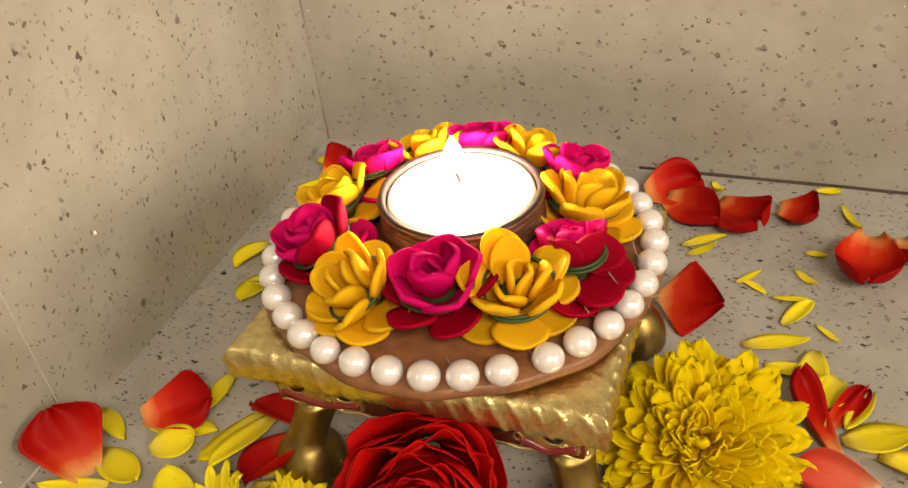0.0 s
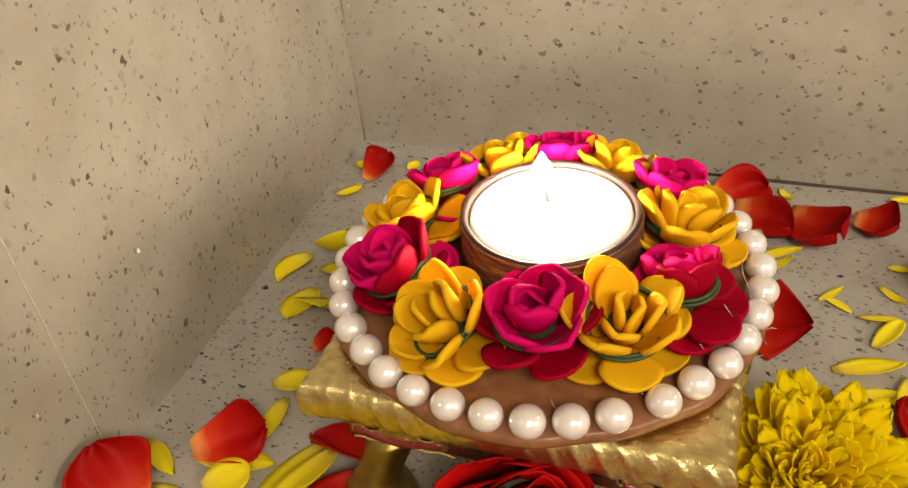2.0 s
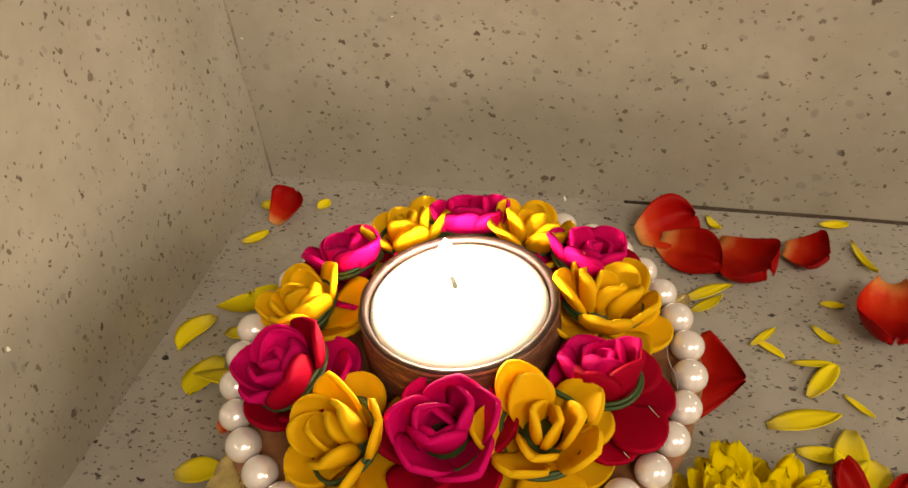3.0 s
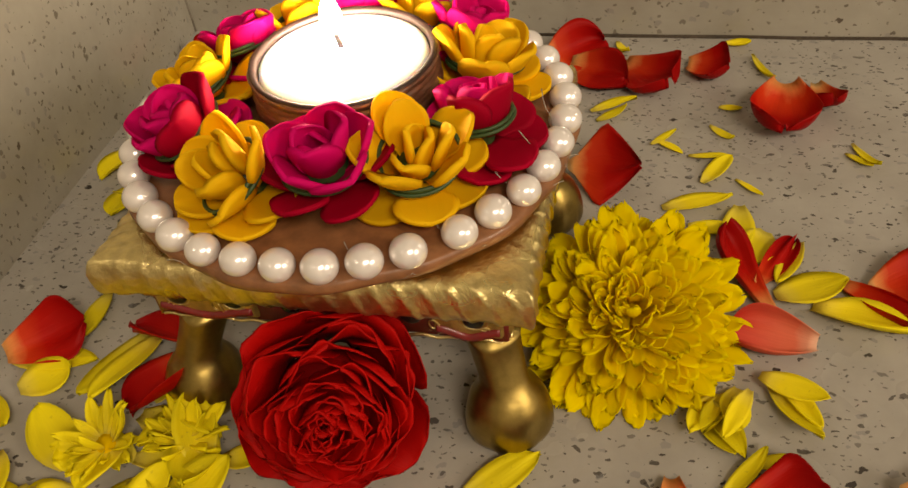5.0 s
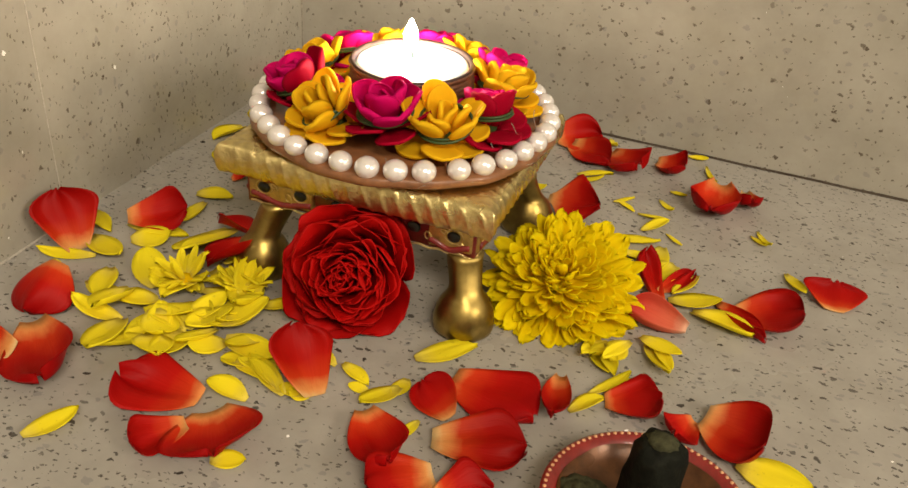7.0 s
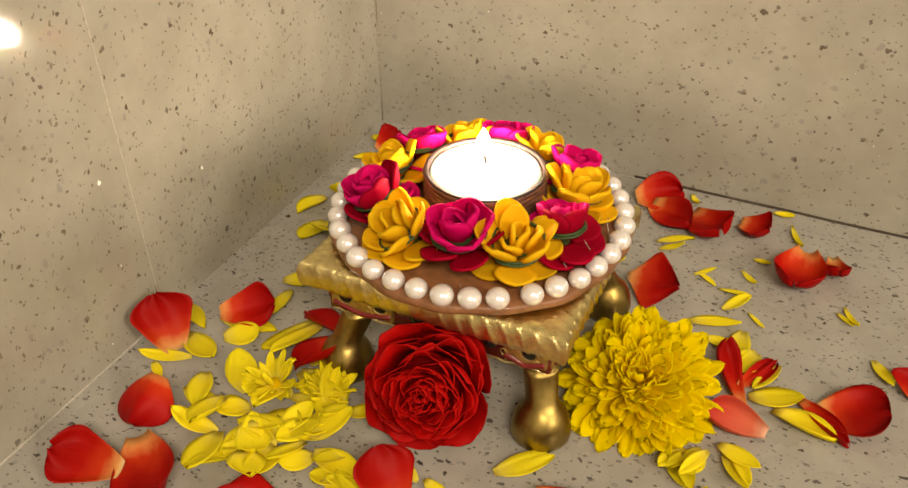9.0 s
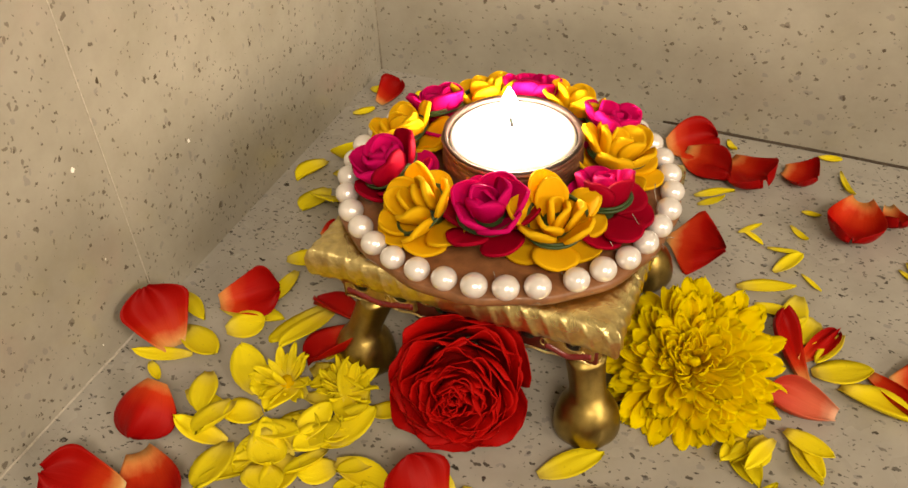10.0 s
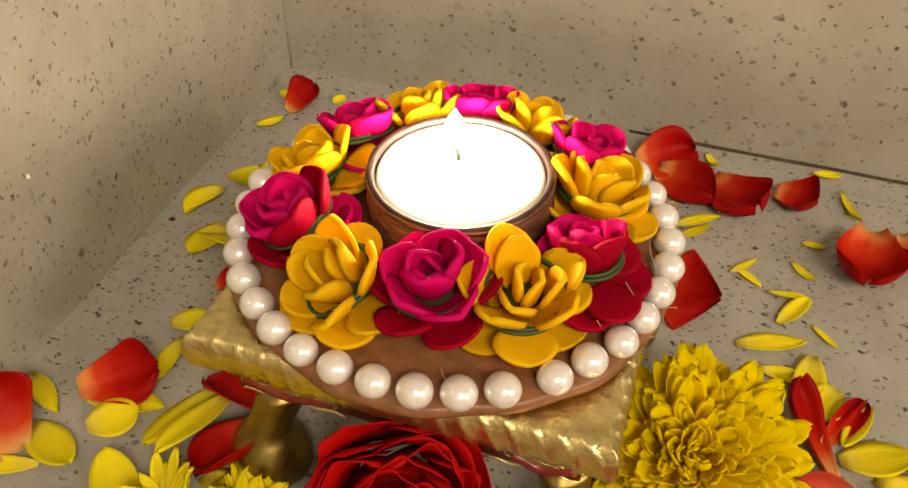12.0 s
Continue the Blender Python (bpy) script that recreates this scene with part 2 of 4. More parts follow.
# ---- mesh helpers ----
def thing(name, label, category, group="", kind="", at=(0, 0, 0)):
    ob = new(name)
    ob.location = at
    ob.empty_display_size = 0.005
    return tagged(ob, label, category, group, kind)


def mesh_of(bm, mat, smooth=True):
    me = bpy.data.meshes.new("mesh")
    bm.to_mesh(me)
    bm.free()
    me.materials.append(mat)
    me.polygons.foreach_set("use_smooth", [smooth] * len(me.polygons))
    return me


def part(name, bm, mat, parent=None, label="", smooth=True):
    ob = new(name, mesh_of(bm, mat, smooth))
    ob.parent = parent
    return tagged(ob, label)


def slab(lo, hi, bevel=0.0):
    bm = bmesh.new()
    bmesh.ops.create_cube(bm, size=1)
    for v in bm.verts:
        v.co = Vector([(a + b) / 2 + c * (b - a) for a, b, c in zip(lo, hi, v.co)])
    if bevel:
        bmesh.ops.bevel(bm, geom=bm.edges[:], offset=bevel, segments=2, affect="EDGES", profile=0.5)
    return bm


def lathe(profile, steps=48, centre=(0, 0, 0), wave=None):
    """Turn a profile of (radius, height) round the z axis; ends with radius 0 close."""
    bm = bmesh.new()
    rings = []
    for r, z in profile:
        if r < 1e-7:
            rings.append([bm.verts.new((centre[0], centre[1], centre[2] + z))])
        else:
            ring = []
            for k in range(steps):
                a = 2 * math.pi * k / steps
                rr = r + (wave(a, z) if wave else 0.0)
                ring.append(bm.verts.new((centre[0] + rr * math.cos(a), centre[1] + rr * math.sin(a), centre[2] + z)))
            rings.append(ring)
    for a, b in zip(rings, rings[1:]):
        for k in range(steps):
            j = (k + 1) % steps
            if len(a) == 1:
                bm.faces.new((a[0], b[j], b[k]))
            elif len(b) == 1:
                bm.faces.new((a[k], a[j], b[0]))
            else:
                bm.faces.new((a[k], a[j], b[j], b[k]))
    bmesh.ops.recalc_face_normals(bm, faces=bm.faces[:])
    return bm


def pipe(points, radius, sides=6, closed=False):
    bm = bmesh.new()
    rings = []
    count = len(points)
    for i, p in enumerate(points):
        p = Vector(p)
        before = Vector(points[(i - 1) % count] if closed or i else points[i])
        after = Vector(points[(i + 1) % count] if closed or i < count - 1 else points[i])
        d = (after - before).normalized()
        side = d.cross(Vector((0.13, 0.21, 0.97)))
        side = side.normalized() if side.length > 1e-4 else Vector((1, 0, 0))
        top = d.cross(side)
        rings.append([bm.verts.new(p + radius * (math.cos(a) * side + math.sin(a) * top)) for a in [2 * math.pi * k / sides for k in range(sides)]])
    pairs = list(zip(rings, rings[1:])) + ([(rings[-1], rings[0])] if closed else [])
    for a, b in pairs:
        for k in range(sides):
            j = (k + 1) % sides
            bm.faces.new((a[k], a[j], b[j], b[k]))
    if not closed:
        bm.faces.new(rings[0][::-1])
        bm.faces.new(rings[-1])
    bmesh.ops.recalc_face_normals(bm, faces=bm.faces[:])
    return bm


SHAPES = {
    # half width along the length, base to tip
    "foam": lambda u: math.sqrt(max(0.01, 1 - ((u - 0.60) / 0.403) ** 2)) if u > 0.30 else 0.40 + 0.88 * u,
    "rose": lambda u: (0.34 + 0.66 * math.sin(0.5 * math.pi * min(1.0, u / 0.60))) * (1.0 if u < 0.62 else math.sqrt(max(0.008, 1 - ((u - 0.62) / 0.382) ** 2))),
    "heart": lambda u: (0.30 + 0.70 * min(1.0, u / 0.66) ** 0.85) * (1.0 if u < 0.70 else 1.0 - 0.84 * ((u - 0.70) / 0.30) ** 2.2),
    "bloom": lambda u: (0.50 + 0.50 * math.sin(0.5 * math.pi * min(1.0, u / 0.55))) * (1.0 if u < 0.80 else 1.0 - 0.45 * ((u - 0.80) / 0.20) ** 2.2),
    "kite": lambda u: max(0.10, u / 0.46) if u < 0.46 else max(0.05, 1.0 - 0.95 * ((u - 0.46) / 0.54) ** 1.15),
    "spoon": lambda u: (0.34 + 0.66 * math.sin(math.pi * min(1, u * 0.72)) ** 1.1) * (1.0 if u < 0.78 else math.sqrt(max(0.03, 1 - ((u - 0.78) / 0.225) ** 2))),
    "strap": lambda u: max(0.16, math.sin(math.pi * (0.08 + 0.86 * u))) ** 0.85 * (1.0 if u < 0.86 else math.sqrt(max(0.02, 1 - ((u - 0.86) / 0.145) ** 2))),
}


def petal(length, width, shape="foam", cup=0.3, bend=0.0, curl=0.0, ruffle=0.0, thick=0.0005, nu=8, nv=6, seed=0, notch=0.0):
    """A petal from the origin along +y, hollow side up: two skins and a rim, with base-to-tip UV."""
    rng = random.Random(seed)
    phase = [rng.uniform(0, 6.28) for _ in range(4)]
    lean = rng.uniform(-0.12, 0.12)
    bm = bmesh.new()
    uv = bm.loops.layers.uv.new("UVMap")
    top, low, place = [], [], {}
    y = z = 0.0
    for i in range(nu + 1):
        u, last = 1 - (1 - i / nu) ** 1.55, 1 - (1 - max(0, i - 1) / nu) ** 1.55
        angle = bend * (u - 0.5) + curl * max(0.0, u - 0.55) ** 2 * 4
        if i:
            y += length * (u - last) * math.cos(angle)
            z += length * (u - last) * math.sin(angle)
        half = width / 2 * SHAPES[shape](u)
        row_top, row_low = [], []
        for j in range(nv + 1):
            v = 2 * j / nv - 1
            arc = v * cup * 1.9
            if cup > 0.02:
                r = half / (cup * 1.9)
                x, dz = r * math.sin(arc), r * (1 - math.cos(arc))
            else:
                x, dz = v * half, 0.0
            wave = ruffle * length * u * (math.sin(5.1 * v + phase[0] + 2 * u) * 0.5 + math.sin(8.7 * v + phase[1]) * 0.28 * u)
            yy = y - notch * length * u ** 6 * (math.cos(7 * v + phase[2]) * 0.5 + 0.5) + lean * x * u
            a = bm.verts.new((x + lean * y * 0.5, yy, z + dz + wave))
            b = bm.verts.new((x * 0.985 + lean * y * 0.5, yy, z + dz + wave - thick))
            place[a], place[b] = (j / nv, u), (j / nv, u)
            row_top.append(a)
            row_low.append(b)
        top.append(row_top)
        low.append(row_low)
    for i in range(nu):
        for j in range(nv):
            bm.faces.new((top[i][j], top[i][j + 1], top[i + 1][j + 1], top[i + 1][j]))
            bm.faces.new((low[i][j], low[i + 1][j], low[i + 1][j + 1], low[i][j + 1]))
        bm.faces.new((top[i][0], top[i + 1][0], low[i + 1][0], low[i][0]))
        bm.faces.new((top[i][nv], low[i][nv], low[i + 1][nv], top[i + 1][nv]))
    for j in range(nv):
        bm.faces.new((top[0][j], low[0][j], low[0][j + 1], top[0][j + 1]))
        bm.faces.new((top[nu][j], top[nu][j + 1], low[nu][j + 1], low[nu][j]))
    for f in bm.faces:
        for loop in f.loops:
            loop[uv].uv = place[loop.vert]
    return bm


def turned(bm, m):
    bmesh.ops.transform(bm, matrix=m, verts=bm.verts[:])
    return bm


# ---- the setting ----
WALL_X, WALL_Y, JOINT_Y = -0.108, 0.1195, -0.050
floor = tagged(part("floor", slab((WALL_X - 0.03, -1.9, -0.03), (1.7, WALL_Y + 0.03, 0.0)), FLOOR_STONE, smooth=False), "polished cream chip-stone floor with dark flakes", "floor", kind="structure")
wall_north = tagged(part("wall_north", slab((WALL_X - 0.03, WALL_Y, 0.0), (1.7, WALL_Y + 0.03, 2.3)), WALL_STONE, smooth=False), "polished beige chip-stone back wall", "wall", kind="structure")
wall_west = thing("wall_west", "polished beige chip-stone side wall with a tile joint", "wall", kind="structure")
part("panel", slab((WALL_X - 0.03, JOINT_Y + 0.00015, 0.0), (WALL_X, WALL_Y, 2.3)), WALL_STONE, wall_west, smooth=False)
part("panel", slab((WALL_X - 0.03, -1.9, 0.0), (WALL_X - 0.0001, JOINT_Y - 0.00015, 2.3)), WALL_STONE, wall_west, smooth=False)
part("joint_filler", slab((WALL_X - 0.02, JOINT_Y - 0.0002, 0.0), (WALL_X + 0.00004, JOINT_Y + 0.0002, 2.3)), GROUT, wall_west, "pale joint filler", smooth=False)
tagged(part("wall_east", slab((1.7, -1.9, 0.0), (1.73, WALL_Y + 0.03, 2.3)), PLASTER, smooth=False), "plain painted side wall of the room", "wall", kind="structure")
tagged(part("wall_south", slab((WALL_X - 0.03, -1.93, -0.03), (1.73, -1.9, 2.3)), PLASTER, smooth=False), "plain painted wall behind the viewer", "wall", kind="structure")
tagged(part("ceiling", slab((WALL_X - 0.03, -1.93, 2.3), (1.73, WALL_Y + 0.03, 2.33)), PLASTER, smooth=False), "plain painted ceiling", "ceiling", kind="structure")


def wavering_strip(start, end, radius, mat, name, label, seed):
    rng = random.Random(seed)
    a, b = Vector(start), Vector(end)
    pts = [a.lerp(b, k / 60) + Vector((rng.uniform(-1, 1), rng.uniform(-1, 1), rng.uniform(-0.4, 0.4))) * radius * 0.35 for k in range(61)]
    return tagged(part(name, pipe(pts, radius), mat), label, "trim", kind="structure")


wavering_strip((WALL_X, -0.6, 0.0), (WALL_X, JOINT_Y + 0.004, 0.0), 0.00045, GROUT, "grout_line", "thin pale grout line where wall meets floor", 1)
wavering_strip((0.025, WALL_Y, 0.0001), (0.9, WALL_Y, 0.0001), 0.0009, DARK_JOINT, "seam_trim", "dark dirty seam where back wall meets floor", 2)
# Brown strip puts the soft change of shade at the corner into colour.
wavering_strip((WALL_X, WALL_Y, 0.0), (WALL_X, WALL_Y, 0.6), 0.0007, CORNER_SHADE, "corner_trim", "thin brownish strip for the change of shade in the wall corner", 3)


# ---- the small gilded stool ----
STOOL_X, STOOL_Y, HALF_X, HALF_Y = 0.0022, -0.0106, 0.0458, 0.0390


def rope_edged_top(hx, hy, z, r):
    """Square top whose rounded rim is cut with slanting grooves like a twisted cord."""
    bm = bmesh.new()
    arc, per = 13, 240
    loops = []
    for k in range(arc):
        a = -math.pi / 2 + math.pi * k / (arc - 1)
        loop = []
        for side in range(4):
            for s in range(per):
                q = 2 * s / per - 1
                along = (side * per + s) / per
                groove = abs(math.sin(math.pi * (along * 17.0 + 1.3 * (a / math.pi)))) ** 12
                off = max(0.0, math.cos(a)) ** 0.55 * (r - 0.0005 + 0.0005 * groove + 0.0002 * noise.noise(Vector((along * 23.0, a * 2.0, 3.0)))) + 0.0007 * max(0.0, abs(q) - 0.8) * 5
                sx, sy = hx - r + off, hy - r + off
                x, y = ((q * sx, -sy), (sx, q * sy), (-q * sx, sy), (-sx, -q * sy))[side]
                dip = -0.0006 * (1 - q * q) + 0.0004 * noise.noise(Vector((x * 90, y * 90, 0)))
                loop.append(bm.verts.new((x, y, z + (1.18 if a > 0 else 1.22) * r * math.copysign(abs(math.sin(a)) ** 0.8, a) * (0.94 + 0.05 * groove) + dip)))
        loops.append(loop)
    count = len(loops[0])
    for a, b in zip(loops, loops[1:]):
        for k in range(count):
            j = (k + 1) % count
            bm.faces.new((a[k], a[j], b[j], b[k]))
    inner = [bm.verts.new((v.co.x * 0.86, v.co.y * 0.86, z + r * 0.98 + 0.0004 * noise.noise(v.co * 120))) for v in loops[-1]]
    for k in range(count):
        j = (k + 1) % count
        bm.faces.new((loops[-1][k], loops[-1][j], inner[j], inner[k]))
    bm.faces.new(inner)
    bm.faces.new(loops[0][::-1])
    bmesh.ops.recalc_face_normals(bm, faces=bm.faces[:])
    return bm


def scalloped_band(length, low, high, depth, waves, swing):
    """A strip along x with a wavy lower edge."""
    bm = bmesh.new()
    steps = 48
    front, back = [], []
    for k in range(steps + 1):
        x = -length / 2 + length * k / steps
        z = low + swing * (0.5 - 0.5 * math.cos(2 * math.pi * waves * k / steps))
        front.append((bm.verts.new((x, -depth / 2, z)), bm.verts.new((x, -depth / 2, high))))
        back.append((bm.verts.new((x, depth / 2, z)), bm.verts.new((x, depth / 2, high))))
    for k in range(steps):
        f0, f1, b0, b1 = front[k], front[k + 1], back[k], back[k + 1]
        bm.faces.new((f0[0], f1[0], f1[1], f0[1]))
        bm.faces.new((b0[0], b0[1], b1[1], b1[0]))
        bm.faces.new((f0[0], b0[0], b1[0], f1[0]))
        bm.faces.new((f0[1], f1[1], b1[1], b0[1]))
    bm.faces.new((front[0][0], front[0][1], back[0][1], back[0][0]))
    bm.faces.new((front[-1][0], back[-1][0], back[-1][1], front[-1][1]))
    return bm


def drop_bead(rx, ry, rz):
    bm = bmesh.new()
    bmesh.ops.create_uvsphere(bm, u_segments=14, v_segments=8, radius=1.0)
    return turned(bm, Matrix.Diagonal((rx, ry, rz, 1)))


stool = thing("low_stool", "small gilded offering stool with red apron and hoof feet", "stool", at=(STOOL_X, STOOL_Y, 0))
part("stool_top", rope_edged_top(HALF_X, HALF_Y, 0.0412, 0.0046), GOLD, stool, "crinkled gold top with corded rim")
for turn, half, run in ((0, HALF_Y, HALF_X), (90, HALF_X, HALF_Y), (180, HALF_Y, HALF_X), (270, HALF_X, HALF_Y)):
    m = pose(0, 0, 0, 0, 0, turn)
    length = 2 * run - 0.014
    face = -(half - 0.0088)
    part("apron", turned(scalloped_band(length, 0.0246, 0.0380, 0.004, 2, 0.0010), m @ pose(0, face, 0)), RED_LACQUER, stool, "dark red lacquered apron")
    for end in (-1, 1):
        plate_half = 0.0118 if end < 0 else 0.0072
        middle = end * (length / 2 - plate_half - 0.0006)
        part("cartouche", turned(slab((-plate_half, -0.0010, -0.0040), (plate_half, 0.0010, 0.0040), 0.0009), m @ pose(middle, face - 0.0018, 0.0302)), OLD_GOLD, stool, "aged gold painted corner panel")
        wave_line = [(0.9 * plate_half * (2 * k / 30 - 1), 0, 0.0010 * math.cos(2 * math.pi * k / 30) - 0.0002) for k in range(31)]
        part("painted_wave", turned(pipe(wave_line, 0.0012, 8), m @ pose(middle, face - 0.0024, 0.0276)), RED_LACQUER, stool, "dark red painted wave")
        part("scroll_line", turned(pipe([(-0.0125 + 0.025 * k / 30, 0, 0.0003 * math.sin(k * 0.8)) for k in range(31)], 0.0004), m @ pose(end * (length / 2 - 0.0135), face - 0.0022, 0.0251)), GOLD, stool)
        for q in range(4):
            size = 0.0007 + 0.0002 * ((q * 37) % 5)
            curl = [(1.7 * size * math.cos(t) * (1 - t / 9), 0, size * math.sin(t) * (1 - t / 9)) for t in [0.45 * s for s in range(15)]]
            part("scroll", turned(pipe(curl, 0.00022, 5), m @ pose(end * (length / 2 - 0.0045 - 0.0052 * q), face - 0.0029, 0.0292 + 0.0030 * (q % 2), 0, 37 * q, 0)), GOLD, stool)
    for k in range(6):
        x = -length / 2 + length * (k + 0.5) / 6
        part("stud", turned(drop_bead(0.0022, 0.0008, 0.0018), m @ pose(x, face - 0.0030, 0.0314)), BLACK_PAINT, stool, "black painted oval stud")
        if k in (2, 3, 4):
            continue
        ring = [(0.0029 * math.cos(t), 0, 0.0024 * math.sin(t)) for t in [2 * math.pi * q / 24 for q in range(24)]]
        part("stud_ring", turned(pipe(ring, 0.00025, 5, True), m @ pose(x, face - 0.0028, 0.0314)), GOLD, stool)
FOOT = [(0.0, 0.0), (0.0080, 0.0), (0.0091, 0.0008), (0.0096, 0.0026), (0.0095, 0.0052), (0.0088, 0.0084), (0.0076, 0.0110), (0.0060, 0.0130), (0.0052, 0.0142), (0.0050, 0.0160), (0.0052, 0.0195), (0.0056, 0.0235), (0.0060, 0.0250), (0.0, 0.0252)]


def toes(a, z):
    """Lobes round the foot, fading out where the shaft begins."""
    return (0.0006 * abs(math.cos(2.5 * a)) - 0.0004) * max(0.0, 1.0 - z / 0.013) + (0.0003 * math.cos(4 * a) if z > 0.014 else 0.0)


for sx in (-1, 1):
    for sy in (-1, 1):
        bm = lathe(FOOT, 40, (sx * (HALF_X - (0.0078 if sx > 0 else 0.0125)), sy * (HALF_Y - 0.0050), 0), wave=toes)
        for v in bm.verts:
            k = max(0.0, min(1.0, (v.co.z - 0.011) / 0.016))
            v.co.x -= sx * 0.0036 * k * k * (3 - 2 * k)
            v.co.y -= sy * 0.0058 * k * k * (3 - 2 * k)
        part("leg", bm, BRASS, stool, "brass-coloured leg with a lobed hoof foot")

# ---- the decorated plate with pearls, cup and foam roses ----
MID = Vector((0.0010, -0.0042, 0.0))
CUP = Vector((0.0010, 0.0012, 0.0))
plate = thing("candle_plate", "round board edged with pearls and foam roses round a clay cup", "candle holder", at=(MID.x, MID.y, 0.0467))
BOARD_TOP = 0.0032
part("board", lathe([(0.0, 0.0), (0.0494, 0.0), (0.0502, 0.0006), (0.0504, 0.0016), (0.0501, 0.0028), (0.0494, 0.0032), (0.030, 0.0032), (0.0, 0.0032)], 96, wave=lambda a, z: 0.0004 * math.sin(7 * a) + 0.0003 * math.sin(17 * a)), BOARD, plate, "varnished brown round board")
pearl_mesh = None
for k in range(36):
    a = radians(-48 + 9.93 * k)
    rng = random.Random(k)
    if pearl_mesh is None:
        bm = bmesh.new()
        bmesh.ops.create_uvsphere(bm, u_segments=24, v_segments=16, radius=0.0035)
        pearl_mesh = mesh_of(bm, PEARL)
    bead = new("pearl", pearl_mesh)
    bead.parent = plate
    rr = 0.0476 + rng.uniform(-0.0003, 0.0003)
    bead.matrix_basis = pose(rr * math.cos(a), rr * math.sin(a), BOARD_TOP + 0.0019, 0, 0, rng.uniform(0, 90)) @ Matrix.Diagonal((1.03, 1.03, 0.92, 1)) @ Matrix.Scale(rng.uniform(0.96, 1.03), 4)
cup_profile = [(0.0, 0.0002), (0.0190, 0.0002)]
for k in range(37):
    cup_profile.append((0.0197 + 0.0006 * math.sin(k / 36 * 3.0) + (0.00032 if k % 3 == 0 else -0.00012), 0.0004 + 0.0166 * k / 36))
cup_profile += [(0.0204, 0.0172), (0.0206, 0.0178), (0.0205, 0.0183), (0.0202, 0.0184), (0.0199, 0.0180), (0.0192, 0.0168), (0.0190, 0.0040), (0.0, 0.0040)]
part("clay_cup", lathe(cup_profile, 72, (CUP.x, CUP.y, BOARD_TOP - 0.0016), wave=lambda a, z: 0.00015 * math.sin(60 * a + z * 2500)), CLAY, plate, "dark brown ridged clay cup")

part("cup_lip", lathe([(0.0192, 0.0168), (0.0202, 0.0180), (0.0202, 0.0186), (0.0198, 0.0189), (0.0189, 0.0186), (0.0186, 0.0178), (0.0186, 0.0120), (0.0190, 0.0120), (0.0192, 0.0168)], 72, (CUP.x, CUP.y, BOARD_TOP - 0.0016)), LIP, plate, "dark inner lip")

# each rose: angle round the plate, distance, the way it leans and how far, turn, colour
ROSES = (
    (-112, 0.0318, -135, 40, 10, "y"), (-80, 0.0274, -75, 20, 50, "p"), (-46, 0.0315, -65, 14, 200, "y"), (-17, 0.0335, 120, 14, 80, "p"),
    (21, 0.0305, 30, 16, 140, "y"), (45, 0.0325, 45, 18, 20, "p"), (73, 0.0320, 60, 16, 300, "y"), (98, 0.0315, 98, 16, 170, "p"),
    (123, 0.0320, 123, 16, 60, "y"), (150, 0.0320, 150, 18, 250, "p"), (177, 0.0330, 185, 22, 110, "y"), (-149, 0.0330, -150, 24, 330, "p"),
)
# rings of petals from the heart outwards: count, length, width, opening, hollow, distance from the axis
BUD = {
    "y": ((2, 0.0090, 0.0072, 8, 0.42, 0.0010), (3, 0.0102, 0.0082, 24, 0.38, 0.0024), (5, 0.0110, 0.0092, 42, 0.32, 0.0038)),
    "p": ((2, 0.0090, 0.0084, 4, 0.58, 0.0008), (3, 0.0100, 0.0102, 14, 0.52, 0.0024), (5, 0.0108, 0.0112, 30, 0.42, 0.0038)),
}


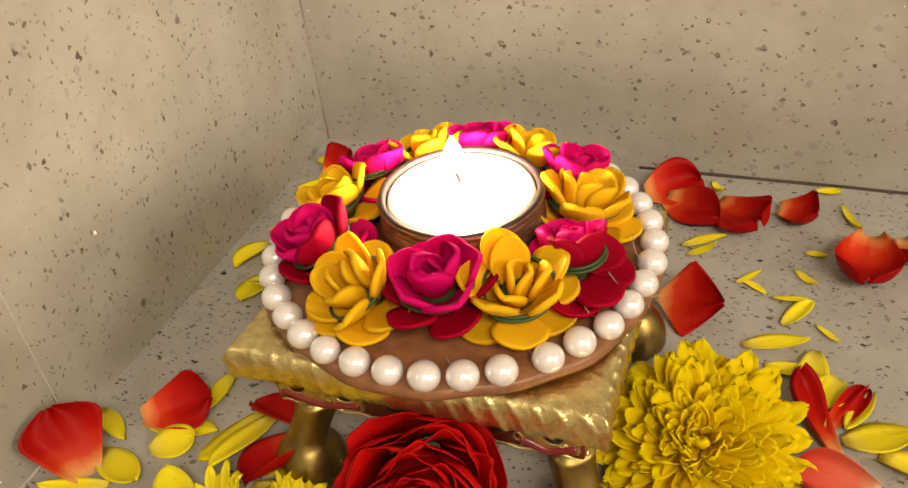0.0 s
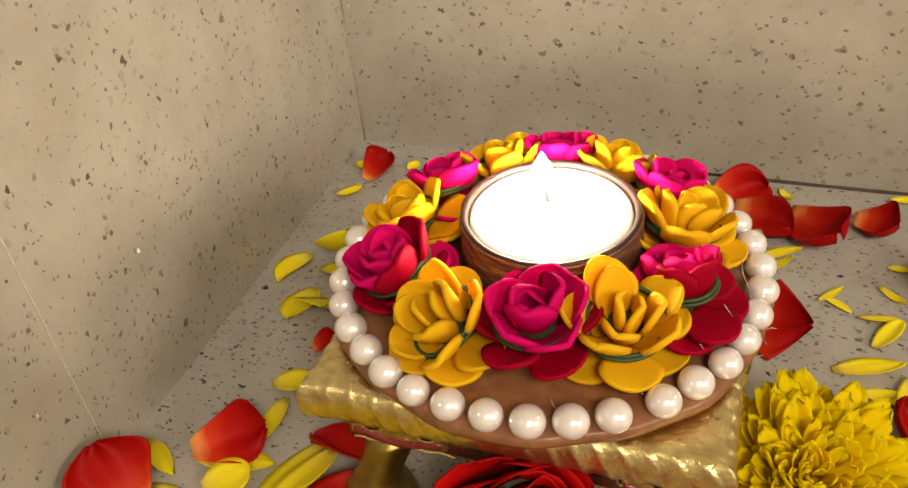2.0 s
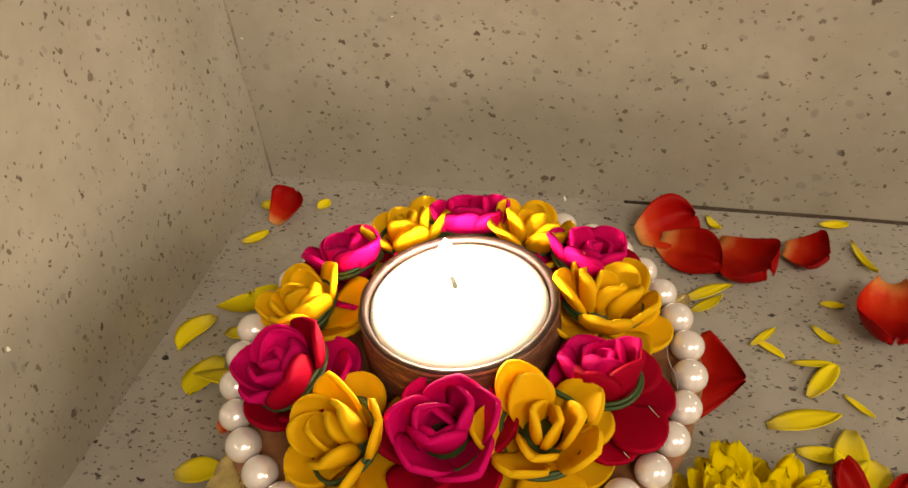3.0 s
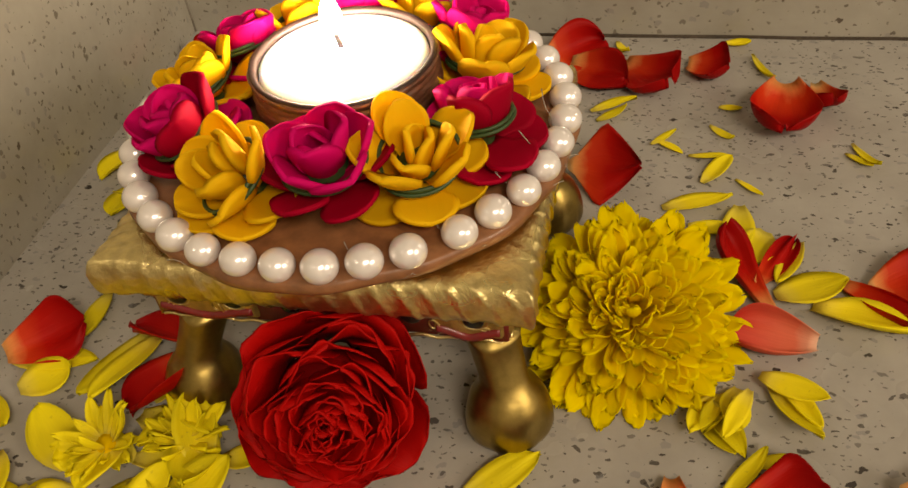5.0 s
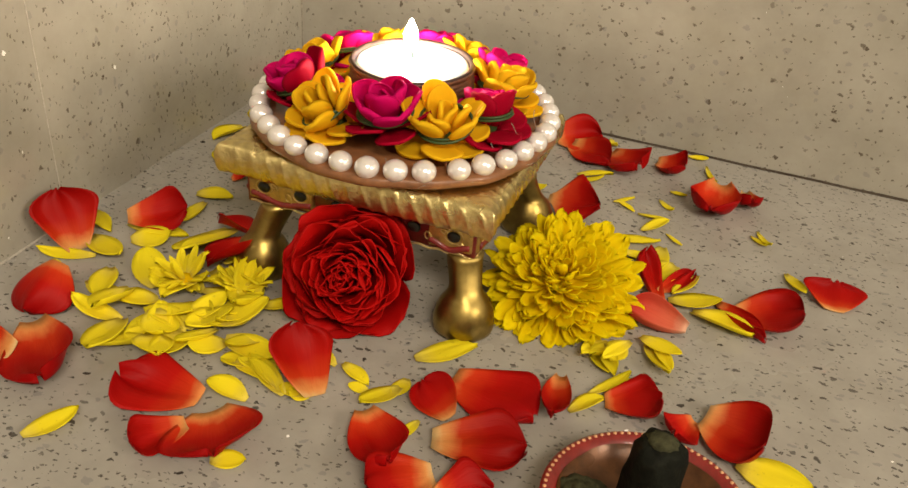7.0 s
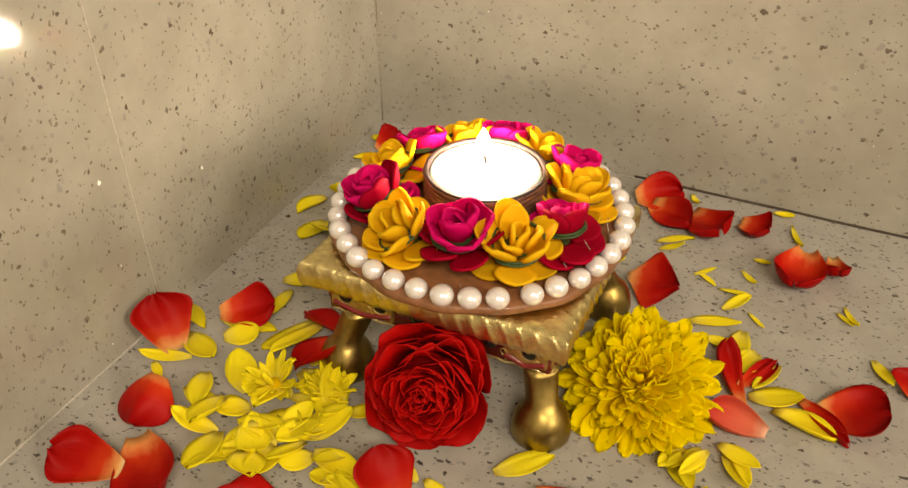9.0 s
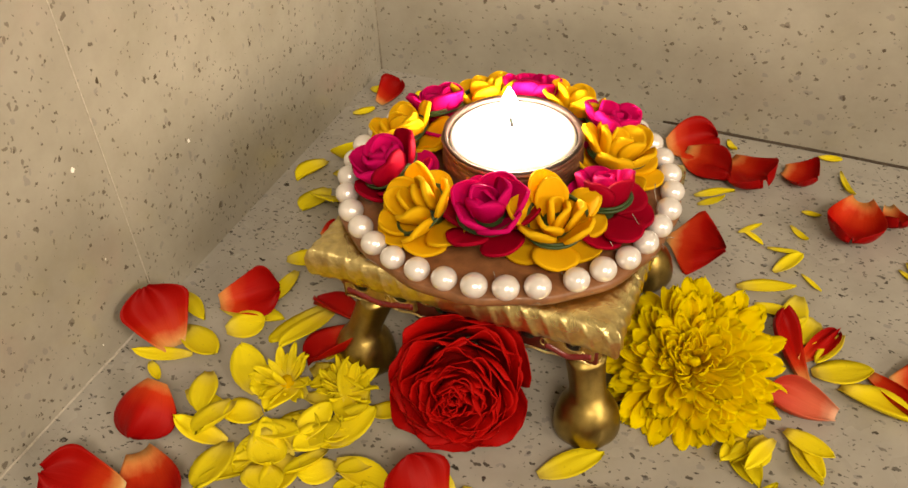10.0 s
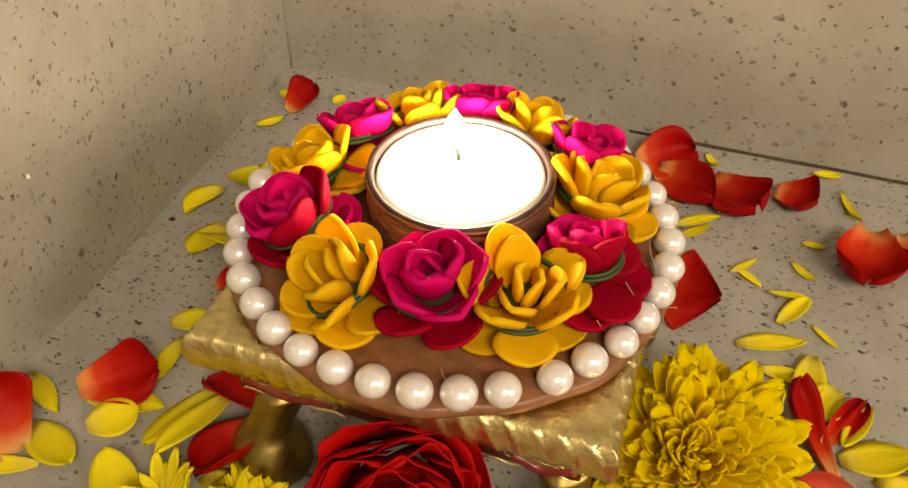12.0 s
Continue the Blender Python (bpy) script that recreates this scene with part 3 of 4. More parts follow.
def foam_rose(angle, reach, lean_to, tilt, turn, colour, seed, size, lift):
    rng = random.Random(seed)
    mat = YELLOW_FOAM if colour == "y" else PINK_FOAM
    a = radians(angle)
    foot = Matrix.Translation((reach * math.cos(a), reach * math.sin(a), BOARD_TOP + 0.0062 + lift))
    base = foot @ pose(0, 0, 0, 0, 0, lean_to + 90) @ pose(0, 0, 0, tilt, 0, 0) @ pose(0, 0, 0, 0, 0, turn) @ Matrix.Scale(size, 4)
    core = turned(lathe([(0.0, -0.0062), (0.0014, -0.0061), (0.0026, -0.0005), (0.0038, 0.0020), (0.0, 0.0040)], 12), base)
    rose = part("foam_rose", core, WIRE, plate, "yellow foam-sheet rose tied with green wire" if colour == "y" else "magenta foam-sheet rose tied with green wire")
    floor_z = BOARD_TOP + 0.0004

    def add(length, width, hollow, m, foam):
        bm = petal(length, width, "foam", hollow, rng.uniform(0.3, 0.8), rng.uniform(-0.5, 0.2), 0.012, 0.0010, 10, 8, rng.randrange(10 ** 6))
        turned(bm, m)
        for v in bm.verts:
            if v.co.z < floor_z:
                v.co.z = floor_z + 0.0002 * rng.random()
        part("petal", bm, foam, rose)

    for ring, (count, length, width, lean, hollow, out) in enumerate(BUD[colour]):
        start = rng.uniform(0, 360)
        for k in range(count):
            grown = rng.uniform(0.92, 1.10)
            spin = start + 360 * k / count + rng.uniform(-14, 14)
            m = base @ pose(0, 0, 0, 0, 0, spin) @ Matrix.Translation((0, out * 0.6, 0)) @ pose(0, 0, 0, 90 - lean - rng.uniform(-6, 6), rng.uniform(-10, 10), 0)
            add(length * grown, width * rng.uniform(0.94, 1.08), hollow * rng.uniform(0.85, 1.2), m, SHADED_CRIMSON_FOAM if colour == "p" and ring == 2 and k < 2 and seed in (43, 51) else mat)
    # the outer petals below the wire spread flat towards the pearls
    low = foot @ pose(0, 0, -0.0026, 0, 0, angle - 90)
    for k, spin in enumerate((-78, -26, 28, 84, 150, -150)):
        foam = SHADED_CRIMSON_FOAM if colour == "p" and k < 4 else mat
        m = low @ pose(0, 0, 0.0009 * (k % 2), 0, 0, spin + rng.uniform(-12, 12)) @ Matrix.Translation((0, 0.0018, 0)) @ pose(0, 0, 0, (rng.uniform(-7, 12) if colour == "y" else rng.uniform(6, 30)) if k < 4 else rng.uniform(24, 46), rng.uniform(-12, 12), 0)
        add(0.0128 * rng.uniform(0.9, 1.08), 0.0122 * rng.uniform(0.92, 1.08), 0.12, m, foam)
    for k in range(2):
        wide = 0.0066 + 0.0003 * k
        loop = [(wide * math.cos(t) * (1 + 0.05 * math.sin(3 * t)), wide * math.sin(t), 0.0036 - 0.0008 * k + 0.0010 * math.sin(t + seed)) for t in [2 * math.pi * q / 36 for q in range(36)]]
        part("wire_loop", turned(pipe(loop, 0.00042, 6, True), base), WIRE, rose, "dark green wire loop")


for k, (angle, reach, lean_to, tilt, turn, colour) in enumerate(ROSES):
    foam_rose(angle, reach, lean_to, tilt, turn, colour, 40 + k, 1.04 if 40 < angle < 185 or angle == -17 else 1.20, 0.0022 if angle == -80 else 0.0)

for k, (a0, a1, rise) in enumerate(((-20, -8, 0.010), (-32, -18, 0.006), (-52, -44, 0.004), (-75, -60, 0.003), (4, -14, 0.008), (-100, -118, 0.003))):
    p0 = Vector((0.043 * math.cos(radians(a0)), 0.043 * math.sin(radians(a0)), BOARD_TOP + rise))
    p1 = Vector((0.0515 * math.cos(radians(a1)), 0.0515 * math.sin(radians(a1)), BOARD_TOP - 0.0005))
    pts = [p0.lerp(p1, t / 14) + Vector((0, 0, -0.004 * math.sin(math.pi * t / 14))) + 0.0004 * Vector((math.sin(t + k), math.cos(2 * t), 0)) for t in range(15)]
    part("glue_strand", pipe(pts, 0.00010, 4), GLUE, plate, "thin clear strand of dried glue")

# ---- the burning tea light ----
light = thing("tea_light", "white wax tea light burning in the clay cup", "candle", at=(MID.x + CUP.x, MID.y + CUP.y, 0.0451 + BOARD_TOP + 0.0041))
WAX_TOP = 0.0138
part("wax", lathe([(0.0, 0.0), (0.0176, 0.0), (0.0182, 0.0010), (0.0184, 0.0124), (0.0181, 0.0136), (0.0174, 0.0139), (0.012, WAX_TOP), (0.004, WAX_TOP - 0.0003), (0.0, WAX_TOP - 0.0004)], 64), WAX, light, "glowing white wax")
wick_at = Vector((-0.0022, 0.0042, WAX_TOP - 0.0006))
part("wick", pipe([wick_at + Vector((0.0004, 0, 0)), wick_at + Vector((0.0002, 0.0001, 0.0015)), wick_at + Vector((-0.0003, 0.0002, 0.0030)), wick_at + Vector((-0.0009, 0.0004, 0.0046))], 0.00058, 8), SOOT, light, "short burnt wick")
flame_at = wick_at + Vector((-0.0007, 0.0003, 0.0034))
part("flame", lathe([(0.0, 0.0), (0.0008, 0.0003), (0.0016, 0.0013), (0.0022, 0.0029), (0.0023, 0.0045), (0.0019, 0.0062), (0.0011, 0.0079), (0.0004, 0.0091), (0.0, 0.0098)], 20, flame_at), FLAME, light, "bright candle flame")

# ---- the fresh red rose ----
rose_at = Vector((0.0085, -0.0640, 0.0212))
face_dir = Vector((0.30, -0.85, 0.42)).normalized()
rose_turn = face_dir.to_track_quat("Z", "Y").to_matrix().to_4x4() @ Matrix.Scale(1.09, 4)
bloom = thing("red_rose", "full red rose bloom leaning against the gilded stool", "rose", at=tuple(rose_at))
part("rose_heart", turned(lathe([(0.0, -0.0150), (0.0050, -0.0140), (0.0105, -0.0100), (0.0100, -0.0060), (0.0050, -0.0030), (0.0, -0.0025)], 20), rose_turn), ROSE_PETAL, bloom)
for k in range(60):
    rng = random.Random(900 + k)
    f = k / 59
    spin = k * 97.0 + rng.uniform(-40, 40)
    ring = 0.0008 + 0.0125 * f ** 0.85 + rng.uniform(-0.0004, 0.0004)
    rise = 0.0016 * math.cos(f * 2.2) - 0.0095 * f ** 2.0 + rng.uniform(-0.0006, 0.0006)
    lean = 1 + 32 * f ** 1.6 + rng.uniform(-5, 5)
    length = 0.0105 + 0.0050 * f + rng.uniform(-0.0006, 0.0010)
    width = (0.0060 + 0.0200 * f ** 0.8) * rng.uniform(0.8, 1.2)
    bm = petal(length, width, "bloom", 0.80 - 0.26 * f, 0.45, -0.3 - 1.1 * f, 0.05, 0.0004, 9, 12, 900 + k, 0.03)
    m = rose_turn @ pose(0, 0, rise - length * math.cos(radians(lean)) + 0.004, 0, 0, spin) @ Matrix.Translation((0, ring - 0.0030 * f, 0)) @ pose(0, 0, 0, 90 - lean, rng.uniform(-12, 12), 0)
    turned(bm, m)
    for v in bm.verts:
        v.co += 0.0011 * noise.noise_vector(v.co * 110.0)
        v.co.z = max(v.co.z, 0.0003 - rose_at.z)
    part("petal", bm, ROSE_PETAL, bloom)

# ---- the yellow chrysanthemum ----
mum_at = Vector((0.0645, -0.0195, 0.0100))
mum_dir = Vector((0.08, -0.42, 0.90)).normalized()
mum_turn = mum_dir.to_track_quat("Z", "Y").to_matrix().to_4x4()
mum = thing("yellow_chrysanthemum", "full yellow chrysanthemum bloom lying on the stone floor", "flower", at=tuple(mum_at))
part("flower_heart", turned(drop_bead(0.0125, 0.0125, 0.0095), mum_turn @ pose(0, 0, -0.003)), BLOOM_PETAL, mum)
for k in range(290):
    rng = random.Random(3000 + k)
    f = (k / 289) ** 0.80
    spin = k * 137.5 + rng.uniform(-10, 10)
    lean = 18 + 84 * f ** 0.85 + rng.uniform(-19, 19)
    length = 0.0058 + 0.0138 * f ** 0.8 + rng.uniform(-0.0014, 0.0010 + 0.0022 * f)
    bm = petal(length, 0.0030 + 0.0038 * f + rng.uniform(-0.0009, 0.0011), "spoon", 0.50 - 0.18 * f, 0.80, -0.5 * f + 0.4 * rng.random(), 0.03, 0.0003, 6, 4, 3000 + k, 0.08)
    out = 0.0008 + 0.0080 * f
    m = mum_turn @ pose(0, 0, 0.0068 - 0.0098 * f, 0, 0, spin) @ Matrix.Translation((0, out, 0)) @ pose(0, 0, 0, 90 - lean, rng.uniform(-34, 34), 0)
    turned(bm, m)
    for v in bm.verts:
        v.co.z = max(v.co.z, 0.0003 + 0.0006 * rng.random() - mum_at.z)
    part("petal", bm, BLOOM_PETAL, mum)

# ---- the painted dish with incense ----
DISH = Vector((0.1075, -0.1030, 0.0))
dish = thing("incense_dish", "round red painted clay dish with cream dots on the rim", "dish", at=tuple(DISH))
R = 0.0254
part("bowl", lathe([(0.0, 0.0003), (0.0150, 0.0003), (0.0185, 0.0015), (R - 0.002, 0.0075), (R, 0.0092), (R + 0.0002, 0.0102), (R - 0.0006, 0.0108), (R - 0.0022, 0.0106), (R - 0.0036, 0.0094), (0.0190, 0.0058), (0.0120, 0.0040), (0.0, 0.0036)], 72), DISH_RED, dish, "red painted rim")
part("inner_glaze", lathe([(R - 0.0036, 0.0097), (0.0190, 0.0062), (0.0120, 0.0044), (0.0, 0.0040)], 64, wave=lambda a, z: 0.0002 * math.sin(9 * a)), DISH_GOLD_SHADED, dish, "gold-brown dusted inside, darkened for the shade in the bowl")
dot_mesh = mesh_of(drop_bead(0.00048, 0.00048, 0.0003), DOT_PAINT)
for k in range(84):
    a = 2 * math.pi * k / 84
    d = new("painted_dot", dot_mesh)
    d.parent = dish
    d.matrix_basis = pose((R - 0.0010) * math.cos(a), (R - 0.0010) * math.sin(a), 0.0108)
cone = thing("incense_cone", "blunt black incense cone standing in the dish", "incense", at=(DISH.x - 0.0006, DISH.y - 0.0005, 0.0042))
part("cone_body", lathe([(0.0, 0.0), (0.0080, 0.0), (0.0082, 0.0020), (0.0074, 0.0090), (0.0066, 0.0170), (0.0060, 0.0240), (0.0054, 0.0266), (0.0040, 0.0280), (0.0, 0.0284)], 36, wave=lambda a, z: 0.00045 * math.sin(3 * a + z * 300) + 0.00030 * math.sin(7 * a - z * 500) + 0.00018 * math.sin(13 * a + z * 900)), INCENSE, cone)
tip = bmesh.new()
bmesh.ops.create_icosphere(tip, subdivisions=3, radius=1.0)
for v in tip.verts:
    v.co *= 1 + 0.22 * noise.noise(v.co * 2.6) + 0.10 * noise.noise(v.co * 7)
    v.co = Vector((v.co.x * 0.0036, v.co.y * 0.0030, 0.0280 + v.co.z * 0.0016))
part("burnt_tip", tip, ASH, cone, "grey-green burnt tip")
lump = bmesh.new()
bmesh.ops.create_icosphere(lump, subdivisions=4, radius=1.0)
for v in lump.verts:
    v.co *= 1 + 0.25 * noise.noise(v.co * 2.1) + 0.12 * noise.noise(v.co * 6)
    v.co = Vector((v.co.x * 0.0062, v.co.y * 0.0050, max(-0.4, v.co.z) * 0.0036))
ash = tagged(part("ash_lump", lump, ASH), "crumbly grey-green lump of ash in the dish", "ash")
ash.location = (DISH.x - 0.0155, DISH.y + 0.0010, 0.0072)


# ---- loose petals ----
def settle(bm, x, y, yaw, tilt, roll, lift):
    turned(bm, pose(x, y, 0, 0, 0, yaw) @ pose(0, 0, 0, tilt, roll, 0))
    low = min(v.co.z for v in bm.verts)
    for v in bm.verts:
        v.co.z += lift + 0.0002 - low
    limit_x, limit_y = WALL_X + 0.0006, WALL_Y - 0.0006
    for v in bm.verts:
        v.co.x, v.co.y = max(v.co.x, limit_x), min(v.co.y, limit_y)
    return bm


count_red, count_yellow = [0], [0]


def loose(bm, mat, name, label, category, group):
    """Links a petal as its own thing with its origin at its middle."""
    mid = sum((v.co for v in bm.verts), Vector()) / len(bm.verts)
    turned(bm, Matrix.Translation(-mid))
    ob = part(name, bm, mat)
    ob.location = mid
    return tagged(ob, label, category, group)


def red_petal(x, y, yaw, length, width, tilt, cup, roll, lift=0.0, bend=None, shape=None, mat=None):
    count_red[0] += 1
    s = 500 + count_red[0]
    rng = random.Random(s)
    arch, curl, ruffle = 0.4 + 0.7 * rng.random(), rng.uniform(-0.9, 0.9), rng.uniform(0.07, 0.13)
    shape = shape or ("rose", "heart")[count_red[0] % 2]
    bm = petal(length * 1.08, width * 1.25, shape, min(0.85, cup * 1.15 + 0.06), arch if bend is None else bend, curl, ruffle, 0.00035, 14, 14, s, 0.02)
    word = "curled" if cup > 0.45 else "cupped" if cup > 0.27 else "flat"
    return loose(settle(bm, x, y, yaw, tilt, roll, lift), mat or RED_PETAL, "red_petal", word + " red rose petal with a pale base on the stone", "petal", "scattered red petals")


def yellow_petal(x, y, yaw, length, width, tilt, lift):
    count_yellow[0] += 1
    s = 1500 + count_yellow[0]
    rng = random.Random(s)
    bm = petal(length * 1.08, width * 1.5, "strap", rng.uniform(0.15, 0.6), rng.uniform(0.0, 0.9), rng.uniform(-0.7, 0.7), rng.uniform(0.03, 0.07), 0.00028, 9, 6, s, 0.04)
    word = "thin yellow petal sliver" if width < 0.003 else "loose yellow chrysanthemum petal"
    return loose(settle(bm, x, y, yaw, tilt, rng.uniform(-14, 14), lift), YELLOW_PETAL, "yellow_petal", word + " lying on the stone floor", "petal", "scattered yellow petals")


red_petal(-0.0865, -0.0435, -52, 0.0195, 0.0150, 6, 0.30, 34, 0.002, 0.5, "heart")
red_petal(-0.0340, -0.0360, 82, 0.0212, 0.0140, 4, 0.40, 30, 0.004, 0.5, "heart")
red_petal(-0.0310, -0.0400, 141, 0.0206, 0.0165, -6, 0.45, 26, 0.004, 0.5, "rose")
red_petal(-0.0802, -0.0835, 180, 0.0170, 0.0190, 30, 0.35, 180)
red_petal(-0.0704, -0.1141, 97, 0.0231, 0.0157, 5, 0.20, -20)
red_petal(-0.0744, -0.1015, -134, 0.0300, 0.0185, 5, 0.30, 12)
red_petal(-0.0126, -0.1081, 96, 0.0231, 0.0184, 6, 0.15, -4)
red_petal(-0.0072, -0.1109, -143, 0.0189, 0.0230, 8, 0.20, 12)
red_petal(-0.0101, -0.1178, 144, 0.0155, 0.0123, 4, 0.30, -12)
red_petal(0.0297, -0.0936, -136, 0.0211, 0.0142, 5, 0.30, 2)
red_petal(0.0464, -0.0698, -106, 0.0256, 0.0189, 7, 0.15, 12)
red_petal(0.0513, -0.0854, 53, 0.0145, 0.0122, 5, 0.30, -12)
red_petal(0.0505, -0.0961, -72, 0.0235, 0.0164, 5, 0.20, 12)
red_petal(0.0750, -0.0549, -172, 0.0215, 0.0098, 10, 0.60, 0)
red_petal(0.0894, -0.0600, -75, 0.0159, 0.0165, 12, 0.30, 2)
red_petal(0.1165, -0.0558, -110, 0.0189, 0.0202, 6, 0.35, 12)
red_petal(0.1144, -0.0579, 149, 0.0112, 0.0111, 5, 0.30, -12)
red_petal(0.0557, -0.1076, 130, 0.0186, 0.0157, 6, 0.20, -12)
red_petal(0.0590, -0.1144, -48, 0.0148, 0.0161, 6, 0.20, 12)
red_petal(0.1060, -0.0169, 83, 0.0192, 0.0149, 10, 0.80, -12, mat=PALE_PETAL)
red_petal(0.0976, -0.0078, 38, 0.0259, 0.0093, 14, 0.40, 25)
red_petal(0.0943, 0.0024, -34, 0.0173, 0.0060, 5, 0.30, 12)
red_petal(0.1200, 0.0000, -80, 0.0210, 0.0200, 8, 0.30, 0, 0, 0.7, "rose")
red_petal(0.1134, 0.0044, -128, 0.0212, 0.0081, 10, 0.70, 12)
red_petal(0.1510, 0.0190, 5, 0.0130, 0.0180, 10, 0.10, 4, 0, 0.3, "heart")
red_petal(0.1050, 0.0830, 175, 0.0270, 0.0230, 2, 0.60, 0, 0, 2.2, "rose")
red_petal(0.1150, 0.0902, -168, 0.0184, 0.0111, 10, 0.60, 0)
red_petal(0.0440, 0.0400, -92, 0.0200, 0.0200, 8, 0.08, 36, 0, 0.2, "kite")
red_petal(0.0315, 0.0985, -53, 0.0200, 0.0170, 10, 0.30, 35, 0, 0.5, "rose")
red_petal(0.0385, 0.0990, -118, 0.0215, 0.0150, 10, 0.35, 20, 0, 0.7, "rose")
red_petal(0.0560, 0.1010, -140, 0.0250, 0.0175, 12, 0.30, 14, 0, 0.6, "heart")
red_petal(0.0766, 0.0990, -109, 0.0150, 0.0160, 14, 0.55, 16, 0, 1.4, "heart")
red_petal(-0.0942, 0.0905, -22, 0.0143, 0.0152, 20, 0.40, 0)
red_petal(-0.0738, 0.0021, -43, 0.0080, 0.0061, 30, 0.40, 12)
# the petal propped against the side wall and the one propped against the rose
red_petal(-0.0915, -0.0632, 59, 0.0205, 0.0190, 54, 0.24, 0)
red_petal(0.0140, -0.0930, 58, 0.0205, 0.0180, 36, 0.14, 14, 0, 0.5, "heart")
yellow_petal(-0.0942, 0.0429, 160, 0.0148, 0.0085, 2, 0.0000)
yellow_petal(-0.0854, 0.0275, 172, 0.0145, 0.0085, 1, 0.0000)
yellow_petal(-0.0790, -0.0139, -69, 0.0130, 0.0056, 3, 0.0000)
yellow_petal(-0.0723, -0.0178, -176, 0.0163, 0.0050, 1, 0.0000)
yellow_petal(-0.0875, -0.0422, -85, 0.0217, 0.0063, 0, 0.0000)
yellow_petal(-0.0795, -0.0513, -47, 0.0131, 0.0076, 3, 0.0000)
yellow_petal(-0.0549, -0.0296, 169, 0.0225, 0.0076, 6, 0.0000)
yellow_petal(-0.0496, -0.0312, 173, 0.0240, 0.0064, 13, 0.0027)
yellow_petal(-0.1034, -0.0416, -119, 0.0154, 0.0047, 2, 0.0000)
yellow_petal(-0.0936, -0.0547, -114, 0.0189, 0.0072, 4, 0.0000)
yellow_petal(-0.0838, -0.0640, 107, 0.0184, 0.0034, 2, 0.0000)
yellow_petal(-0.0950, -0.0711, -127, 0.0086, 0.0026, 1, 0.0000)
yellow_petal(-0.0735, -0.0689, -155, 0.0148, 0.0064, 2, 0.0008)
yellow_petal(-0.0766, -0.0762, -110, 0.0175, 0.0053, 6, 0.0000)
yellow_petal(-0.0592, -0.0765, -180, 0.0157, 0.0081, 13, 0.0028)
yellow_petal(-0.0503, -0.0753, 136, 0.0105, 0.0085, 13, 0.0007)
yellow_petal(-0.0522, -0.0894, -170, 0.0172, 0.0079, 5, 0.0022)
yellow_petal(-0.0405, -0.0931, -136, 0.0124, 0.0080, 12, 0.0030)
yellow_petal(-0.0474, -0.0601, 132, 0.0144, 0.0085, 14, 0.0003)
yellow_petal(-0.0448, -0.0637, 169, 0.0127, 0.0070, 10, 0.0024)
yellow_petal(-0.0353, -0.0696, 166, 0.0127, 0.0083, 8, 0.0006)
yellow_petal(-0.0448, -0.0784, -79, 0.0153, 0.0060, 8, 0.0003)
yellow_petal(-0.0416, -0.0521, -36, 0.0067, 0.0032, 15, 0.0030)
yellow_petal(-0.0388, -0.0506, -150, 0.0119, 0.0030, 9, 0.0011)
yellow_petal(-0.0271, -0.0566, -170, 0.0193, 0.0085, 15, 0.0020)
yellow_petal(-0.0340, -0.0519, -127, 0.0128, 0.0055, 14, 0.0030)
yellow_petal(-0.0202, -0.0703, 149, 0.0128, 0.0071, 8, 0.0014)
yellow_petal(-0.0267, -0.0731, 151, 0.0133, 0.0066, 10, 0.0015)
yellow_petal(-0.0344, -0.0855, 103, 0.0132, 0.0050, 3, 0.0011)
yellow_petal(-0.0203, -0.0837, 136, 0.0115, 0.0056, 13, 0.0002)
yellow_petal(-0.0106, -0.0810, 129, 0.0095, 0.0047, 1, 0.0022)
yellow_petal(-0.0019, -0.1024, 78, 0.0137, 0.0058, 2, 0.0000)
yellow_petal(0.0064, -0.0966, 55, 0.0189, 0.0049, 4, 0.0000)
yellow_petal(-0.0084, -0.0892, 101, 0.0090, 0.0060, 3, 0.0000)
yellow_petal(0.0132, -0.0915, 112, 0.0068, 0.0055, 2, 0.0000)
yellow_petal(0.0132, -0.0788, 76, 0.0089, 0.0041, 7, 0.0000)
yellow_petal(0.0152, -0.0777, -113, 0.0107, 0.0035, 1, 0.0000)
yellow_petal(0.0345, -0.0800, 150, 0.0127, 0.0057, 3, 0.0000)
yellow_petal(0.0344, -0.0751, 179, 0.0078, 0.0038, 1, 0.0000)
yellow_petal(0.0268, -0.0850, 79, 0.0064, 0.0024, 4, 0.0000)
yellow_petal(0.0442, -0.0894, 162, 0.0079, 0.0022, 2, 0.0000)
yellow_petal(-0.0452, -0.1381, -24, 0.0144, 0.0047, 2, 0.0000)
yellow_petal(0.0331, -0.0662, -46, 0.0190, 0.0053, 5, 0.0000)
yellow_petal(0.0304, 0.0531, -78, 0.0093, 0.0033, 2, 0.0000)
yellow_petal(0.0478, 0.0728, -59, 0.0150, 0.0033, 4, 0.0000)
yellow_petal(0.0499, 0.0685, -58, 0.0105, 0.0029, 6, 0.0000)
yellow_petal(0.0679, 0.0595, -126, 0.0091, 0.0019, 1, 0.0000)
yellow_petal(0.0667, 0.0568, -40, 0.0103, 0.0017, 0, 0.0000)
yellow_petal(0.0774, 0.0518, -88, 0.0110, 0.0025, 2, 0.0000)
yellow_petal(0.0813, 0.0403, -35, 0.0141, 0.0041, 5, 0.0000)
yellow_petal(0.0902, 0.0430, -141, 0.0095, 0.0015, 4, 0.0000)
